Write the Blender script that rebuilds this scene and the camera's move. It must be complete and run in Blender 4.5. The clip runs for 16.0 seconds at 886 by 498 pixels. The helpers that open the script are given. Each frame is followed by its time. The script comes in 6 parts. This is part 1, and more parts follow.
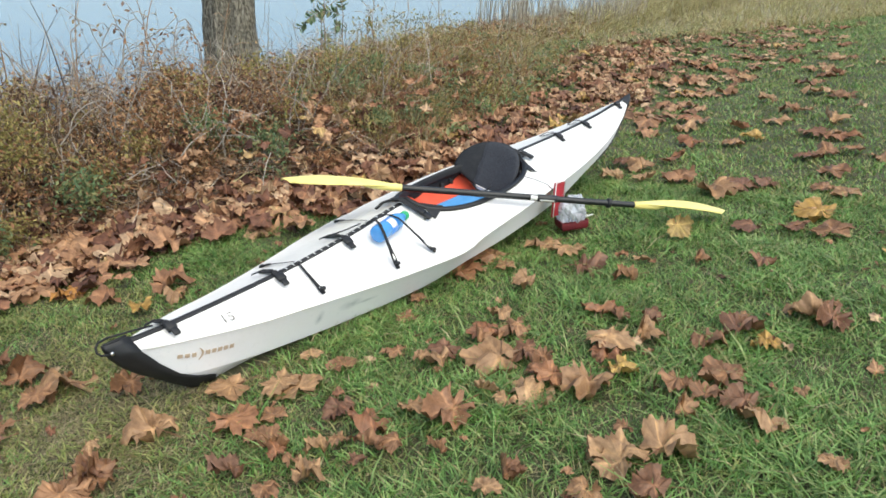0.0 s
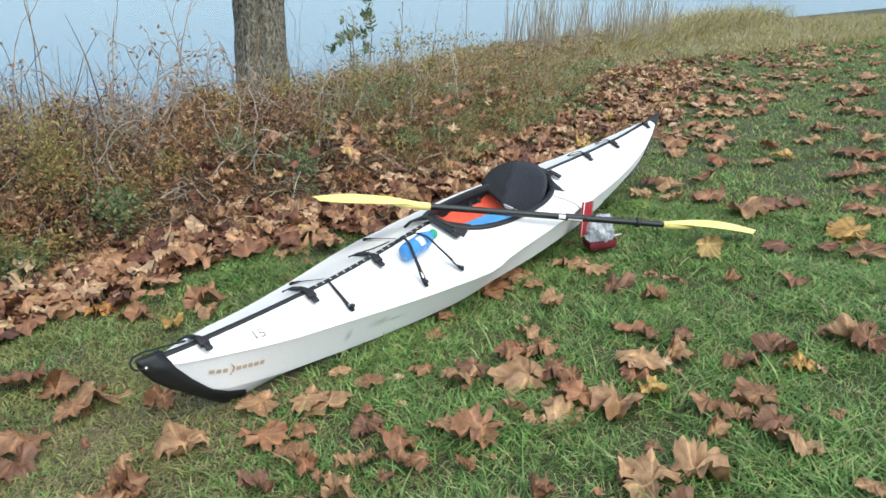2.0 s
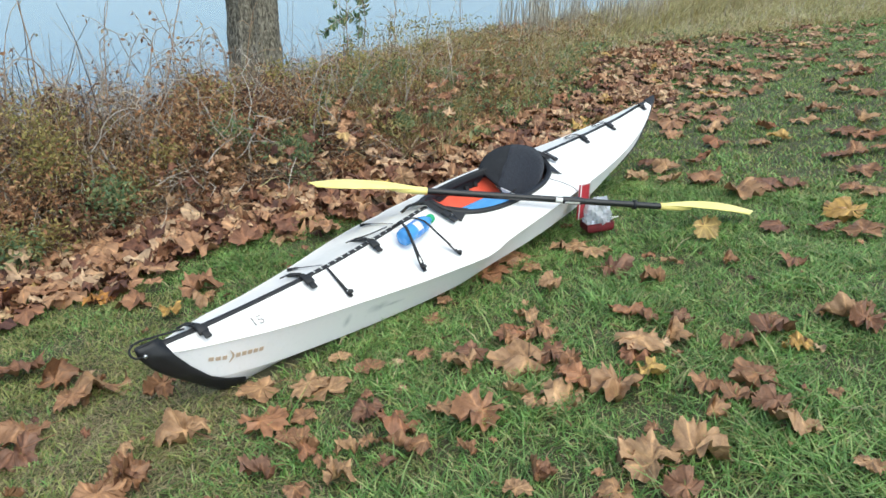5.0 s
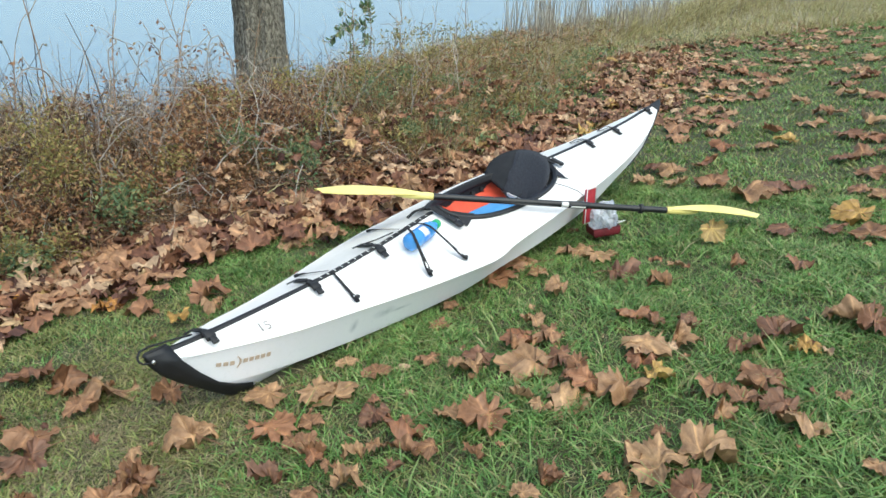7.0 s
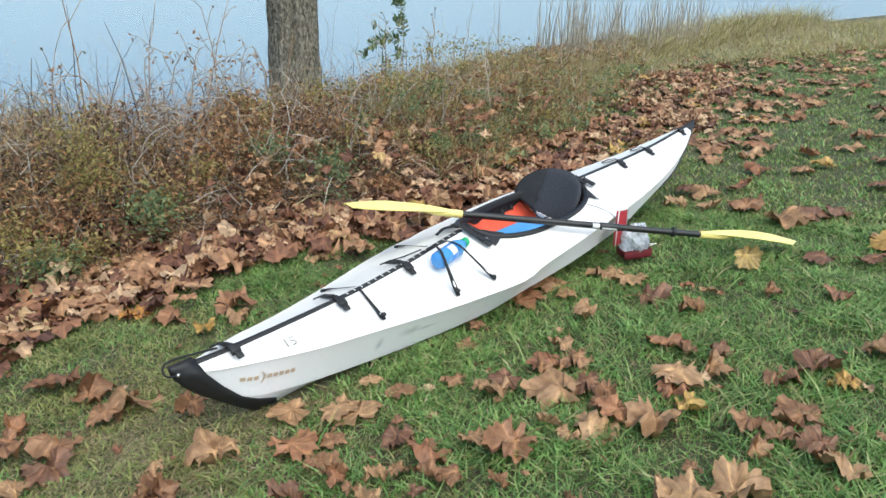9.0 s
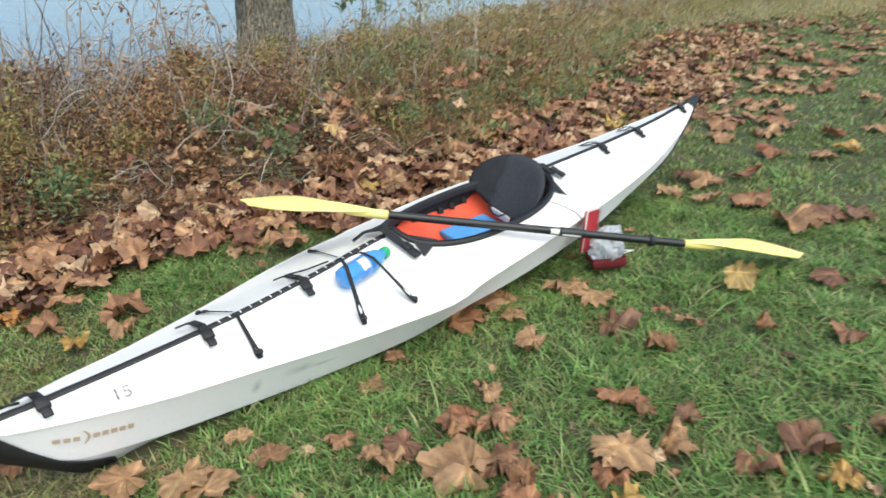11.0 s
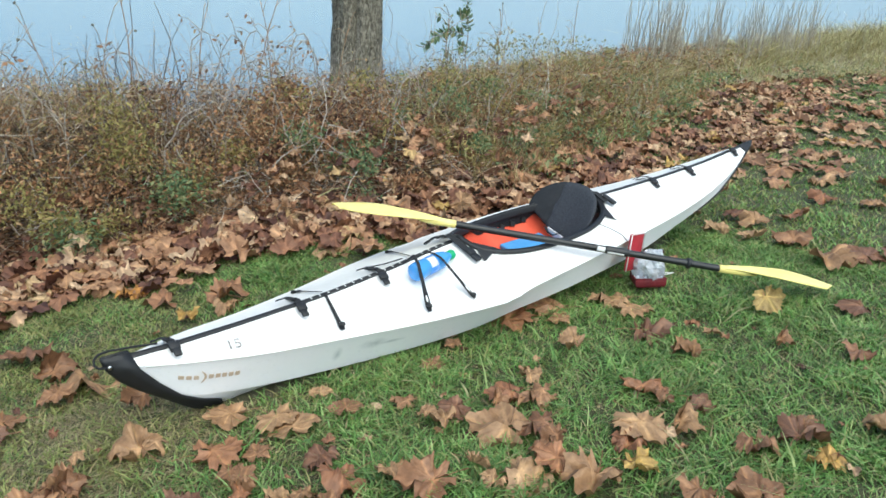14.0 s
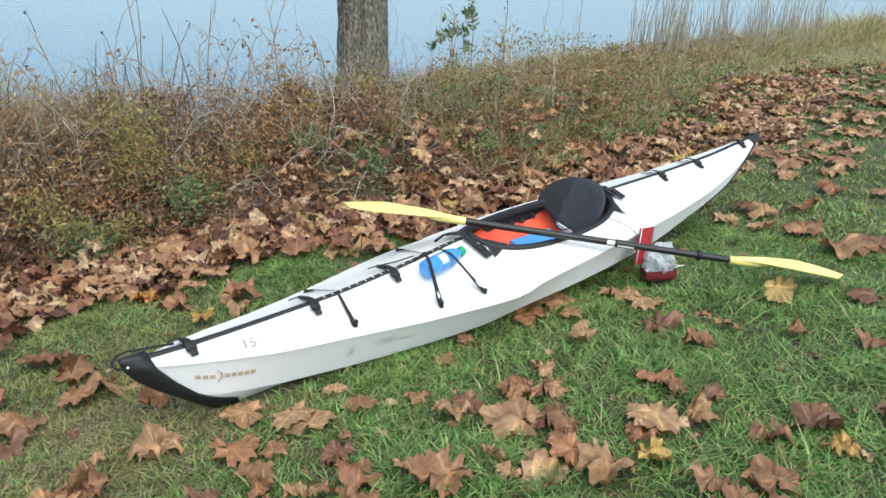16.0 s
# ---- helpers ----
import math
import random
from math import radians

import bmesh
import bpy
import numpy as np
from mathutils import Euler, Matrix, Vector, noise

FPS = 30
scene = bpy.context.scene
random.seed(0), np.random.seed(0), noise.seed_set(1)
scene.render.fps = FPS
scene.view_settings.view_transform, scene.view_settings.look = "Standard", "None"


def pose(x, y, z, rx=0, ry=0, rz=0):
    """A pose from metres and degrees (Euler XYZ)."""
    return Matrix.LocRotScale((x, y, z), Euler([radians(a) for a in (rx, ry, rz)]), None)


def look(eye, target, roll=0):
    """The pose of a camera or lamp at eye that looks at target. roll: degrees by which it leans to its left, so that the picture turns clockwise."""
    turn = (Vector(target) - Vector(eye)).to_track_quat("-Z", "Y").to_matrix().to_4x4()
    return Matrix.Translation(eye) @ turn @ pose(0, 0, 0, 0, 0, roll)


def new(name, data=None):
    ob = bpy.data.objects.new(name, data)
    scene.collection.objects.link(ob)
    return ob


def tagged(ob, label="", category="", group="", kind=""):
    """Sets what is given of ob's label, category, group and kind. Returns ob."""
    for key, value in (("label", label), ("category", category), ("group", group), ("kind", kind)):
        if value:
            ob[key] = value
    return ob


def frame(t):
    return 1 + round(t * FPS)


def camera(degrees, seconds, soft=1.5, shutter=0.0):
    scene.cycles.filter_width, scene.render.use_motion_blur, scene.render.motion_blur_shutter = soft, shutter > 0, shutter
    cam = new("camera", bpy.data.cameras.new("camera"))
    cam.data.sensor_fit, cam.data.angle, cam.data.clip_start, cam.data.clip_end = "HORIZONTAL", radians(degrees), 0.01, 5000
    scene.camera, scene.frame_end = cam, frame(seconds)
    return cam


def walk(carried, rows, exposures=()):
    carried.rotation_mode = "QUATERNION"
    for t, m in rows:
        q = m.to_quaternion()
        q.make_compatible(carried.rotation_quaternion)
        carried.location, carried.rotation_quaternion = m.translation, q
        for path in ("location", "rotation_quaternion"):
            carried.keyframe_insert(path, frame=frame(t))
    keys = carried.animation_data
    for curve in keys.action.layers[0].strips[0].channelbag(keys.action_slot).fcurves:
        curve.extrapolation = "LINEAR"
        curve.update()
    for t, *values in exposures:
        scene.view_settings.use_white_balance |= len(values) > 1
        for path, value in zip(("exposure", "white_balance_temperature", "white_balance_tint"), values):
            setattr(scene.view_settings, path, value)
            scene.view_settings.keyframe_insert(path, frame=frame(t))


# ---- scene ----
cam = camera(63.0, 16.0, soft=1.55, shutter=0.5)
# the lawn falls about 6 degrees towards the lake; UP is the true upright in the frame of the lawn
UP = Vector((0.0275, -0.104, 1.0))
SITE = UP.rotation_difference(Vector((0, 0, 1))).to_matrix().to_4x4()
PATH = [
    (0, (-0.856, -1.993, 1.196), (0.629, -0.835, 0.523), -4.4),
    (0.5, (-0.859, -1.983, 1.201), (0.627, -0.805, 0.567), -4.2),
    (1, (-0.863, -1.985, 1.201), (0.591, -0.76, 0.58), -5.4),
    (1.5, (-0.87, -1.983, 1.197), (0.589, -0.763, 0.581), -5.0),
    (2, (-0.874, -1.989, 1.198), (0.586, -0.769, 0.58), -4.7),
    (2.5, (-0.888, -1.986, 1.197), (0.547, -0.738, 0.577), -4.2),
    (3, (-0.886, -1.983, 1.197), (0.55, -0.738, 0.574), -4.5),
    (3.5, (-0.879, -1.981, 1.197), (0.585, -0.781, 0.551), -4.6),
    (6, (-0.874, -1.987, 1.191), (0.572, -0.773, 0.531), -5.7),
    (6.5, (-0.877, -1.99, 1.19), (0.569, -0.766, 0.549), -5.5),
    (7, (-0.877, -1.991, 1.191), (0.569, -0.766, 0.552), -5.9),
    (7.5, (-0.884, -1.987, 1.191), (0.554, -0.752, 0.553), -5.7),
    (8, (-0.916, -1.971, 1.195), (0.419, -0.626, 0.559), -4.3),
    (8.2, (-0.97, -1.937, 1.178), (0.322, -0.545, 0.55), -3.5),
    (8.5, (-0.914, -1.94, 1.194), (0.402, -0.576, 0.557), -4.4),
    (8.7, (-0.89, -1.956, 1.21), (0.523, -0.676, 0.607), -4.8),
    (10.8, (-0.256, -1.873, 1.195), (1.117, -0.573, 0.546), -3.8),
    (11, (-0.157, -1.827, 1.197), (1.177, -0.522, 0.478), -3.9),
    (11.2, (-0.122, -1.789, 1.228), (1.172, -0.453, 0.493), -5.5),
    (11.5, (-0.088, -1.816, 1.224), (1.047, -0.328, 0.517), -1.9),
    (11.7, (-0.108, -1.818, 1.26), (0.935, -0.291, 0.5), 0.1),
    (12, (-0.098, -1.921, 1.215), (0.733, -0.246, 0.505), -0.8),
    (12.2, (-0.117, -1.938, 1.241), (0.655, -0.25, 0.498), -1.0),
    (12.5, (-0.152, -1.985, 1.211), (0.62, -0.284, 0.498), -1.3),
    (12.7, (-0.227, -1.963, 1.252), (0.592, -0.291, 0.523), -0.4),
    (13, (-0.354, -2.02, 1.2), (0.514, -0.371, 0.474), -3.6),
    (13.2, (-0.451, -2.015, 1.228), (0.596, -0.498, 0.452), 0.4),
    (13.5, (-0.438, -2.105, 1.208), (0.715, -0.609, 0.551), -0.6),
    (14, (-0.441, -2.142, 1.215), (0.79, -0.689, 0.605), -1.8),
    (14.5, (-0.441, -2.156, 1.214), (0.804, -0.711, 0.612), -3.1),
    (15, (-0.446, -2.16, 1.215), (0.774, -0.697, 0.607), -3.3),
    (15.5, (-0.454, -2.161, 1.213), (0.75, -0.679, 0.619), -3.8),
    (16, (-0.46, -2.156, 1.208), (0.752, -0.686, 0.6), -3.2),
]
# the picture's white balance drifts: seconds, stops, kelvin, tint
BALANCE = [(0, 1.22, 6900, 8.5), (1, 1.22, 6550, 6.5), (3.5, 1.22, 6600, 6.5), (7, 1.22, 6500, 4.5), (8.5, 1.22, 6500, 6.5), (11, 1.22, 6800, 7.5), (12.5, 1.22, 6600, 4.5), (13.2, 1.22, 6600, 5.5), (14, 1.22, 6400, 3.5), (16, 1.22, 6550, 5.5)]
walk(cam, [(t, SITE @ look(eye, target, roll)) for t, eye, target, roll in PATH], BALANCE)

# ---- light: bright overcast sky ----
world = bpy.data.worlds.new("overcast_sky")
scene.world = world
world.use_nodes = True
wn, wl = world.node_tree.nodes, world.node_tree.links
sky = wn.new("ShaderNodeTexSky")
sky.sky_type, sky.sun_disc = "NISHITA", False
sky.sun_elevation, sky.sun_rotation = radians(55), radians(200)
sky.air_density, sky.dust_density, sky.ozone_density = 1.0, 1.2, 1.0
wl.new(sky.outputs[0], wn["Background"].inputs[0])
wn["Background"].inputs[1].default_value = 0.105
sun = new("sun", bpy.data.lights.new("sun", "SUN"))
sun.data.energy, sun.data.angle, sun.data.color = 1.55, radians(85), (0.985, 0.965, 0.825)
sun.matrix_world = look((0, 0, 0), (0.16, 0.62, -1.0))
scene.view_settings.exposure = 1.22


# ---- materials ----
def ramp(nt, stops, fac):
    n = nt.nodes.new("ShaderNodeValToRGB")
    els = n.color_ramp.elements
    while len(els) < len(stops):
        els.new(0.5)
    for e, (p, c) in zip(els, stops):
        e.position, e.color = p, (*c, 1)
    nt.links.new(fac, n.inputs[0])
    return n.outputs[0]


def noise_tex(nt, scale, detail=4.0, rough=0.6, coord="Object"):
    tc = nt.nodes.new("ShaderNodeTexCoord")
    n = nt.nodes.new("ShaderNodeTexNoise")
    n.inputs["Scale"].default_value, n.inputs["Detail"].default_value, n.inputs["Roughness"].default_value = scale, detail, rough
    nt.links.new(tc.outputs[coord], n.inputs["Vector"])
    return n.outputs["Fac"]


def mixed(nt, fac, a, b, blend="MIX"):
    n = nt.nodes.new("ShaderNodeMix")
    n.data_type, n.blend_type = "RGBA", blend
    for sock, v in ((n.inputs[0], fac), (n.inputs[6], a), (n.inputs[7], b)):
        if isinstance(v, (int, float)):
            sock.default_value = v
        elif isinstance(v, tuple):
            sock.default_value = (*v, 1)
        else:
            nt.links.new(v, sock)
    return n.outputs[2]


def bump(nt, bsdf, height, strength, dist=0.01):
    b = nt.nodes.new("ShaderNodeBump")
    b.inputs["Strength"].default_value, b.inputs["Distance"].default_value = strength, dist
    nt.links.new(height, b.inputs["Height"])
    nt.links.new(b.outputs[0], bsdf.inputs["Normal"])


def material(name, rough=0.6, metal=0.0):
    m = bpy.data.materials.new(name)
    m.use_nodes = True
    b = m.node_tree.nodes["Principled BSDF"]
    b.inputs["Roughness"].default_value, b.inputs["Metallic"].default_value = rough, metal
    return m, m.node_tree, b


def worn(name, stops, scale=30.0, rough=0.6, bumps=0.2, fine=220.0, dist=0.004, metal=0.0):
    """A surface with blotches at one scale and grain at a finer one."""
    m, nt, b = material(name, rough, metal)
    a = noise_tex(nt, scale)
    f = noise_tex(nt, fine, 3)
    nt.links.new(mixed(nt, 0.25, ramp(nt, stops, a), ramp(nt, stops, f)), b.inputs["Base Color"])
    if bumps:
        bump(nt, b, f, bumps, dist)
    return m


def islands(name, stops, rough=0.7, sheen=0.0, scale=60.0, through_light=0.0, per="island", veins=False):
    """Each leaf, blade or stem takes its own colour from the ramp, with mottling on it."""
    m, nt, b = material(name, rough)
    if per == "island":
        g = nt.nodes.new("ShaderNodeNewGeometry").outputs["Random Per Island"]
    else:
        g = nt.nodes.new("ShaderNodeObjectInfo").outputs["Random"]
    col = ramp(nt, stops, g)
    n = noise_tex(nt, scale, 5)
    dark = ramp(nt, [(0.3, (0.48, 0.43, 0.41)), (0.65, (1.18, 1.15, 1.12))], n)
    col = mixed(nt, 0.8, col, dark, "MULTIPLY")
    if veins:
        at = nt.nodes.new("ShaderNodeAttribute")
        at.attribute_name = "vein"
        light = mixed(nt, 1.0, col, (1.35, 1.32, 1.25), "MULTIPLY")
        deep = mixed(nt, 1.0, col, (0.84, 0.8, 0.78), "MULTIPLY")
        fine = nt.nodes.new("ShaderNodeMath")
        fine.operation, fine.inputs[1].default_value = "MULTIPLY_ADD", 0.55
        nt.links.new(noise_tex(nt, scale * 2.2, 4), fine.inputs[0])
        nt.links.new(at.outputs["Fac"], fine.inputs[2])
        sharp = ramp(nt, [(0.38, (0, 0, 0)), (1.0, (1, 1, 1))], fine.outputs[0])
        col = mixed(nt, sharp, deep, light)
        bump(nt, b, noise_tex(nt, scale * 3, 4), 0.35, 0.01)
    nt.links.new(col, b.inputs["Base Color"])
    if through_light:
        t = nt.nodes.new("ShaderNodeBsdfTranslucent")
        nt.links.new(col, t.inputs[0])
        mix = nt.nodes.new("ShaderNodeMixShader")
        mix.inputs[0].default_value = through_light
        nt.links.new(b.outputs[0], mix.inputs[1])
        nt.links.new(t.outputs[0], mix.inputs[2])
        nt.links.new(mix.outputs[0], nt.nodes["Material Output"].inputs[0])
    return m


SOIL, GRASS_NT, gb = material("lawn_soil", 0.95)
col = ramp(GRASS_NT, [(0.3, (0.045, 0.048, 0.026)), (0.5, (0.075, 0.088, 0.038)), (0.7, (0.125, 0.112, 0.07))], noise_tex(GRASS_NT, 3.0, 8))
col = mixed(GRASS_NT, 0.4, col, ramp(GRASS_NT, [(0.35, (0.02, 0.026, 0.009)), (0.65, (0.1, 0.092, 0.045))], noise_tex(GRASS_NT, 70.0, 4)))
GRASS_NT.links.new(col, gb.inputs["Base Color"])
bump(GRASS_NT, gb, noise_tex(GRASS_NT, 90.0, 6), 0.8, 0.02)

HUMUS = worn("leaf_mould", [(0.3, (0.018, 0.013, 0.009)), (0.7, (0.075, 0.048, 0.03))], 14, 0.95, 0.8, 90, 0.02)
THATCH = islands("lawn_thatch", [(0.0, (0.15, 0.125, 0.07)), (0.5, (0.32, 0.275, 0.155)), (0.85, (0.43, 0.375, 0.225)), (1.0, (0.24, 0.26, 0.1))], 0.8, scale=20, through_light=0.15)
YELLOWLAWN = islands("yellowing_lawn_blade", [(0.0, (0.15, 0.2, 0.055)), (0.5, (0.29, 0.35, 0.11)), (0.8, (0.42, 0.43, 0.17)), (1.0, (0.42, 0.34, 0.18))], 0.55, scale=9, through_light=0.3)
BLADE = islands("grass_blade", [(0.0, (0.075, 0.16, 0.038)), (0.3, (0.138, 0.295, 0.074)), (0.6, (0.225, 0.43, 0.12)), (0.8, (0.325, 0.485, 0.168)), (0.93, (0.4, 0.49, 0.2)), (0.97, (0.46, 0.42, 0.24)), (1.0, (0.4, 0.31, 0.19))], 0.5, scale=9, through_light=0.3)
STRAW = islands("dry_grass", [(0.0, (0.23, 0.17, 0.085)), (0.4, (0.44, 0.35, 0.17)), (0.75, (0.52, 0.44, 0.23)), (0.9, (0.32, 0.33, 0.12)), (1.0, (0.57, 0.49, 0.31))], 0.75, scale=20, through_light=0.2)
BANKGRASS = islands("bank_grass", [(0.0, (0.28, 0.235, 0.11)), (0.4, (0.49, 0.43, 0.21)), (0.72, (0.59, 0.54, 0.3)), (0.88, (0.38, 0.43, 0.16)), (1.0, (0.62, 0.57, 0.37))], 0.75, scale=20, through_light=0.25)
# darker copy of the dry stems: the thicket's inner shade put into colour
SHADETWIG = islands("shade_dark_stem", [(0.0, (0.042, 0.026, 0.018)), (0.6, (0.105, 0.066, 0.044)), (1.0, (0.17, 0.122, 0.086))], 0.9, scale=25)
TWIG = islands("dry_stem", [(0.0, (0.14, 0.085, 0.055)), (0.3, (0.3, 0.19, 0.115)), (0.55, (0.42, 0.31, 0.195)), (0.8, (0.37, 0.335, 0.29)), (1.0, (0.58, 0.53, 0.44))], 0.85, scale=25)
REED = islands("dry_reed", [(0.0, (0.28, 0.24, 0.18)), (0.5, (0.44, 0.4, 0.31)), (1.0, (0.6, 0.56, 0.46))], 0.7, scale=14)
CANE = islands("bramble_cane", [(0.0, (0.2, 0.17, 0.14)), (0.5, (0.38, 0.35, 0.31)), (1.0, (0.5, 0.47, 0.42))], 0.8, scale=25)
RUST = islands("withered_leaflet", [(0.0, (0.11, 0.05, 0.028)), (0.3, (0.32, 0.155, 0.072)), (0.6, (0.41, 0.22, 0.11)), (0.85, (0.49, 0.31, 0.17)), (1.0, (0.36, 0.3, 0.14))], 0.8, scale=30, through_light=0.2)
LITTER_SMALL = islands("dark_withered_leaflet", [(0.0, (0.06, 0.035, 0.028)), (0.5, (0.17, 0.085, 0.055)), (0.85, (0.3, 0.17, 0.1)), (1.0, (0.38, 0.25, 0.15))], 0.8, scale=30, through_light=0.15)
OLIVE = islands("yellowing_leaflet", [(0.0, (0.17, 0.17, 0.05)), (0.5, (0.34, 0.31, 0.1)), (0.8, (0.48, 0.4, 0.15)), (1.0, (0.28, 0.19, 0.09))], 0.7, scale=30, through_light=0.3)
WEED = islands("green_weed_leaf", [(0.0, (0.08, 0.15, 0.07)), (0.5, (0.16, 0.26, 0.12)), (0.8, (0.27, 0.33, 0.15)), (1.0, (0.38, 0.34, 0.16))], 0.6, scale=30, through_light=0.3)
LITTER = islands("leaf_litter", [(0.0, (0.09, 0.042, 0.032)), (0.25, (0.21, 0.098, 0.06)), (0.5, (0.335, 0.175, 0.098)), (0.75, (0.44, 0.265, 0.152)), (0.95, (0.56, 0.42, 0.28)), (1.0, (0.45, 0.31, 0.09))], 0.65, scale=28, through_light=0.12, veins=True)
# a paler litter ramp for the leaves further up the slope
PALE_LITTER = islands("pale_leaf_litter", [(0.0, (0.15, 0.08, 0.05)), (0.3, (0.33, 0.19, 0.112)), (0.65, (0.46, 0.3, 0.18)), (0.95, (0.57, 0.43, 0.28)), (1.0, (0.47, 0.32, 0.1))], 0.6, scale=28, through_light=0.12, veins=True)
LEAF = {
    "r": islands("russet_leaf", [(0.0, (0.29, 0.134, 0.07)), (1.0, (0.39, 0.198, 0.102))], 0.48, scale=6, per="object", through_light=0.1, veins=True),
    "t": islands("tan_leaf", [(0.0, (0.35, 0.208, 0.108)), (1.0, (0.46, 0.3, 0.165))], 0.5, scale=6, per="object", through_light=0.1, veins=True),
    "b": islands("brown_leaf", [(0.0, (0.26, 0.138, 0.072)), (1.0, (0.385, 0.22, 0.118))], 0.5, scale=6, per="object", through_light=0.1, veins=True),
    "d": islands("dark_leaf", [(0.0, (0.2, 0.102, 0.062)), (1.0, (0.33, 0.178, 0.096))], 0.48, scale=6, per="object", through_light=0.1, veins=True),
    "o": islands("olive_yellow_leaf", [(0.0, (0.4, 0.29, 0.095)), (1.0, (0.46, 0.34, 0.125))], 0.48, scale=6, per="object", through_light=0.15, veins=True),
    "y": islands("yellow_leaf", [(0.0, (0.5, 0.24, 0.06)), (1.0, (0.53, 0.37, 0.12))], 0.48, scale=6, per="object", through_light=0.15, veins=True),
}
BARK, bknt, bkb = material("bark", 0.95)
bkt = bknt.nodes.new("ShaderNodeTexCoord")
bkm = bknt.nodes.new("ShaderNodeMapping")
bkm.inputs["Scale"].default_value = (52, 52, 24)
bknt.links.new(bkt.outputs["Object"], bkm.inputs[0])
bkn = bknt.nodes.new("ShaderNodeTexNoise")
bkn.inputs["Scale"].default_value, bkn.inputs["Detail"].default_value, bkn.inputs["Distortion"].default_value = 1.0, 6, 0.6
bknt.links.new(bkm.outputs[0], bkn.inputs["Vector"])
bkc = ramp(bknt, [(0.36, (0.035, 0.03, 0.023)), (0.46, (0.13, 0.115, 0.09)), (0.56, (0.25, 0.23, 0.18)), (0.72, (0.4, 0.375, 0.31))], bkn.outputs["Fac"])
bkc = mixed(bknt, 0.2, bkc, ramp(bknt, [(0.3, (0.08, 0.09, 0.05)), (0.7, (0.36, 0.34, 0.28))], noise_tex(bknt, 7, 6)))
bknt.links.new(bkc, bkb.inputs["Base Color"])
bump(bknt, bkb, bkn.outputs["Fac"], 1.0, 0.04)

WATER, wnt, wb = material("lake_water", 0.24)
wb.inputs["Base Color"].default_value = (0.1, 0.18, 0.25, 1)
wb.inputs["IOR"].default_value = 1.33
bump(wnt, wb, noise_tex(wnt, 3.0, 4), 0.25, 0.05)

PLASTIC, pnt, pb = material("white_corrugated_plastic", 0.38)
st = ramp(pnt, [(0.3, (0.85, 0.835, 0.81)), (0.6, (0.8, 0.785, 0.755)), (0.75, (0.62, 0.62, 0.6))], noise_tex(pnt, 2.2, 5, 0.55))
gr = ramp(pnt, [(0.35, (0.74, 0.73, 0.7)), (0.6, (0.84, 0.84, 0.83))], noise_tex(pnt, 45, 6))
pnt.links.new(mixed(pnt, 0.3, st, gr), pb.inputs["Base Color"])
flute = pnt.nodes.new("ShaderNodeTexWave")
flute.wave_type, flute.bands_direction = "BANDS", "X"
flute.inputs["Scale"].default_value = 60
ptc = pnt.nodes.new("ShaderNodeTexCoord")
pnt.links.new(ptc.outputs["Object"], flute.inputs["Vector"])
bump(pnt, pb, flute.outputs["Fac"], 0.05, 0.002)
SCUFF = worn("scuffed_white_plastic", [(0.27, (0.65, 0.66, 0.69)), (0.4, (0.88, 0.88, 0.9)), (0.7, (0.91, 0.905, 0.925))], 3.2, 0.4, 0.1, 60)
snt = SCUFF.node_tree
sb = snt.nodes["Principled BSDF"]
scol = sb.inputs["Base Color"].links[0].from_socket
for at, size in (((0.75, -0.16, 0.12), (0.02, 0.1, 0.04)), ((0.96, -0.19, 0.125), (0.055, 0.1, 0.011)), ((0.88, -0.17, 0.135), (0.06, 0.1, 0.03))):
    # a grey rub mark with a ragged edge
    stc = snt.nodes.new("ShaderNodeTexCoord")
    smp = snt.nodes.new("ShaderNodeMapping")
    smp.vector_type = "TEXTURE"
    smp.inputs["Location"].default_value, smp.inputs["Scale"].default_value = at, size
    sgr = snt.nodes.new("ShaderNodeTexGradient")
    sgr.gradient_type = "SPHERICAL"
    snt.links.new(stc.outputs["Object"], smp.inputs[0])
    snt.links.new(smp.outputs[0], sgr.inputs[0])
    sm = snt.nodes.new("ShaderNodeMath")
    sm.operation = "MULTIPLY"
    snt.links.new(sgr.outputs["Fac"], sm.inputs[0])
    snt.links.new(ramp(snt, [(0.3, (0.15, 0.15, 0.15)), (0.7, (0.8, 0.8, 0.8))], noise_tex(snt, 25, 4)), sm.inputs[1])
    scol = mixed(snt, sm.outputs[0], scol, (0.3, 0.34, 0.38))
snt.links.new(scol, sb.inputs["Base Color"])
RUBBER = worn("black_rubber", [(0.3, (0.006, 0.0065, 0.008)), (0.7, (0.015, 0.016, 0.019))], 25, 0.55, 0.25, 300, 0.002)
WEBBING = worn("black_webbing", [(0.3, (0.008, 0.0085, 0.01)), (0.7, (0.02, 0.021, 0.024))], 60, 0.85, 0.5, 500, 0.002)
MESHCLOTH = worn("dark_mesh_fabric", [(0.35, (0.018, 0.021, 0.028)), (0.65, (0.042, 0.048, 0.06))], 160, 0.9, 0.6, 420, 0.003)
FABRIC = worn("black_seat_fabric", [(0.3, (0.008, 0.01, 0.013)), (0.7, (0.019, 0.022, 0.027))], 18, 0.9, 0.5, 420, 0.003)
RED = worn("red_nylon", [(0.3, (0.62, 0.06, 0.025)), (0.7, (0.78, 0.11, 0.05))], 12, 0.55, 0.25, 200, 0.004)
DARKRED = worn("dark_red_nylon", [(0.3, (0.075, 0.006, 0.01)), (0.7, (0.2, 0.013, 0.02))], 14, 0.6, 0.3, 200, 0.004)
LIDRED = worn("red_lid_nylon", [(0.3, (0.3, 0.014, 0.024)), (0.7, (0.45, 0.025, 0.04))], 14, 0.5, 0.3, 200, 0.004)
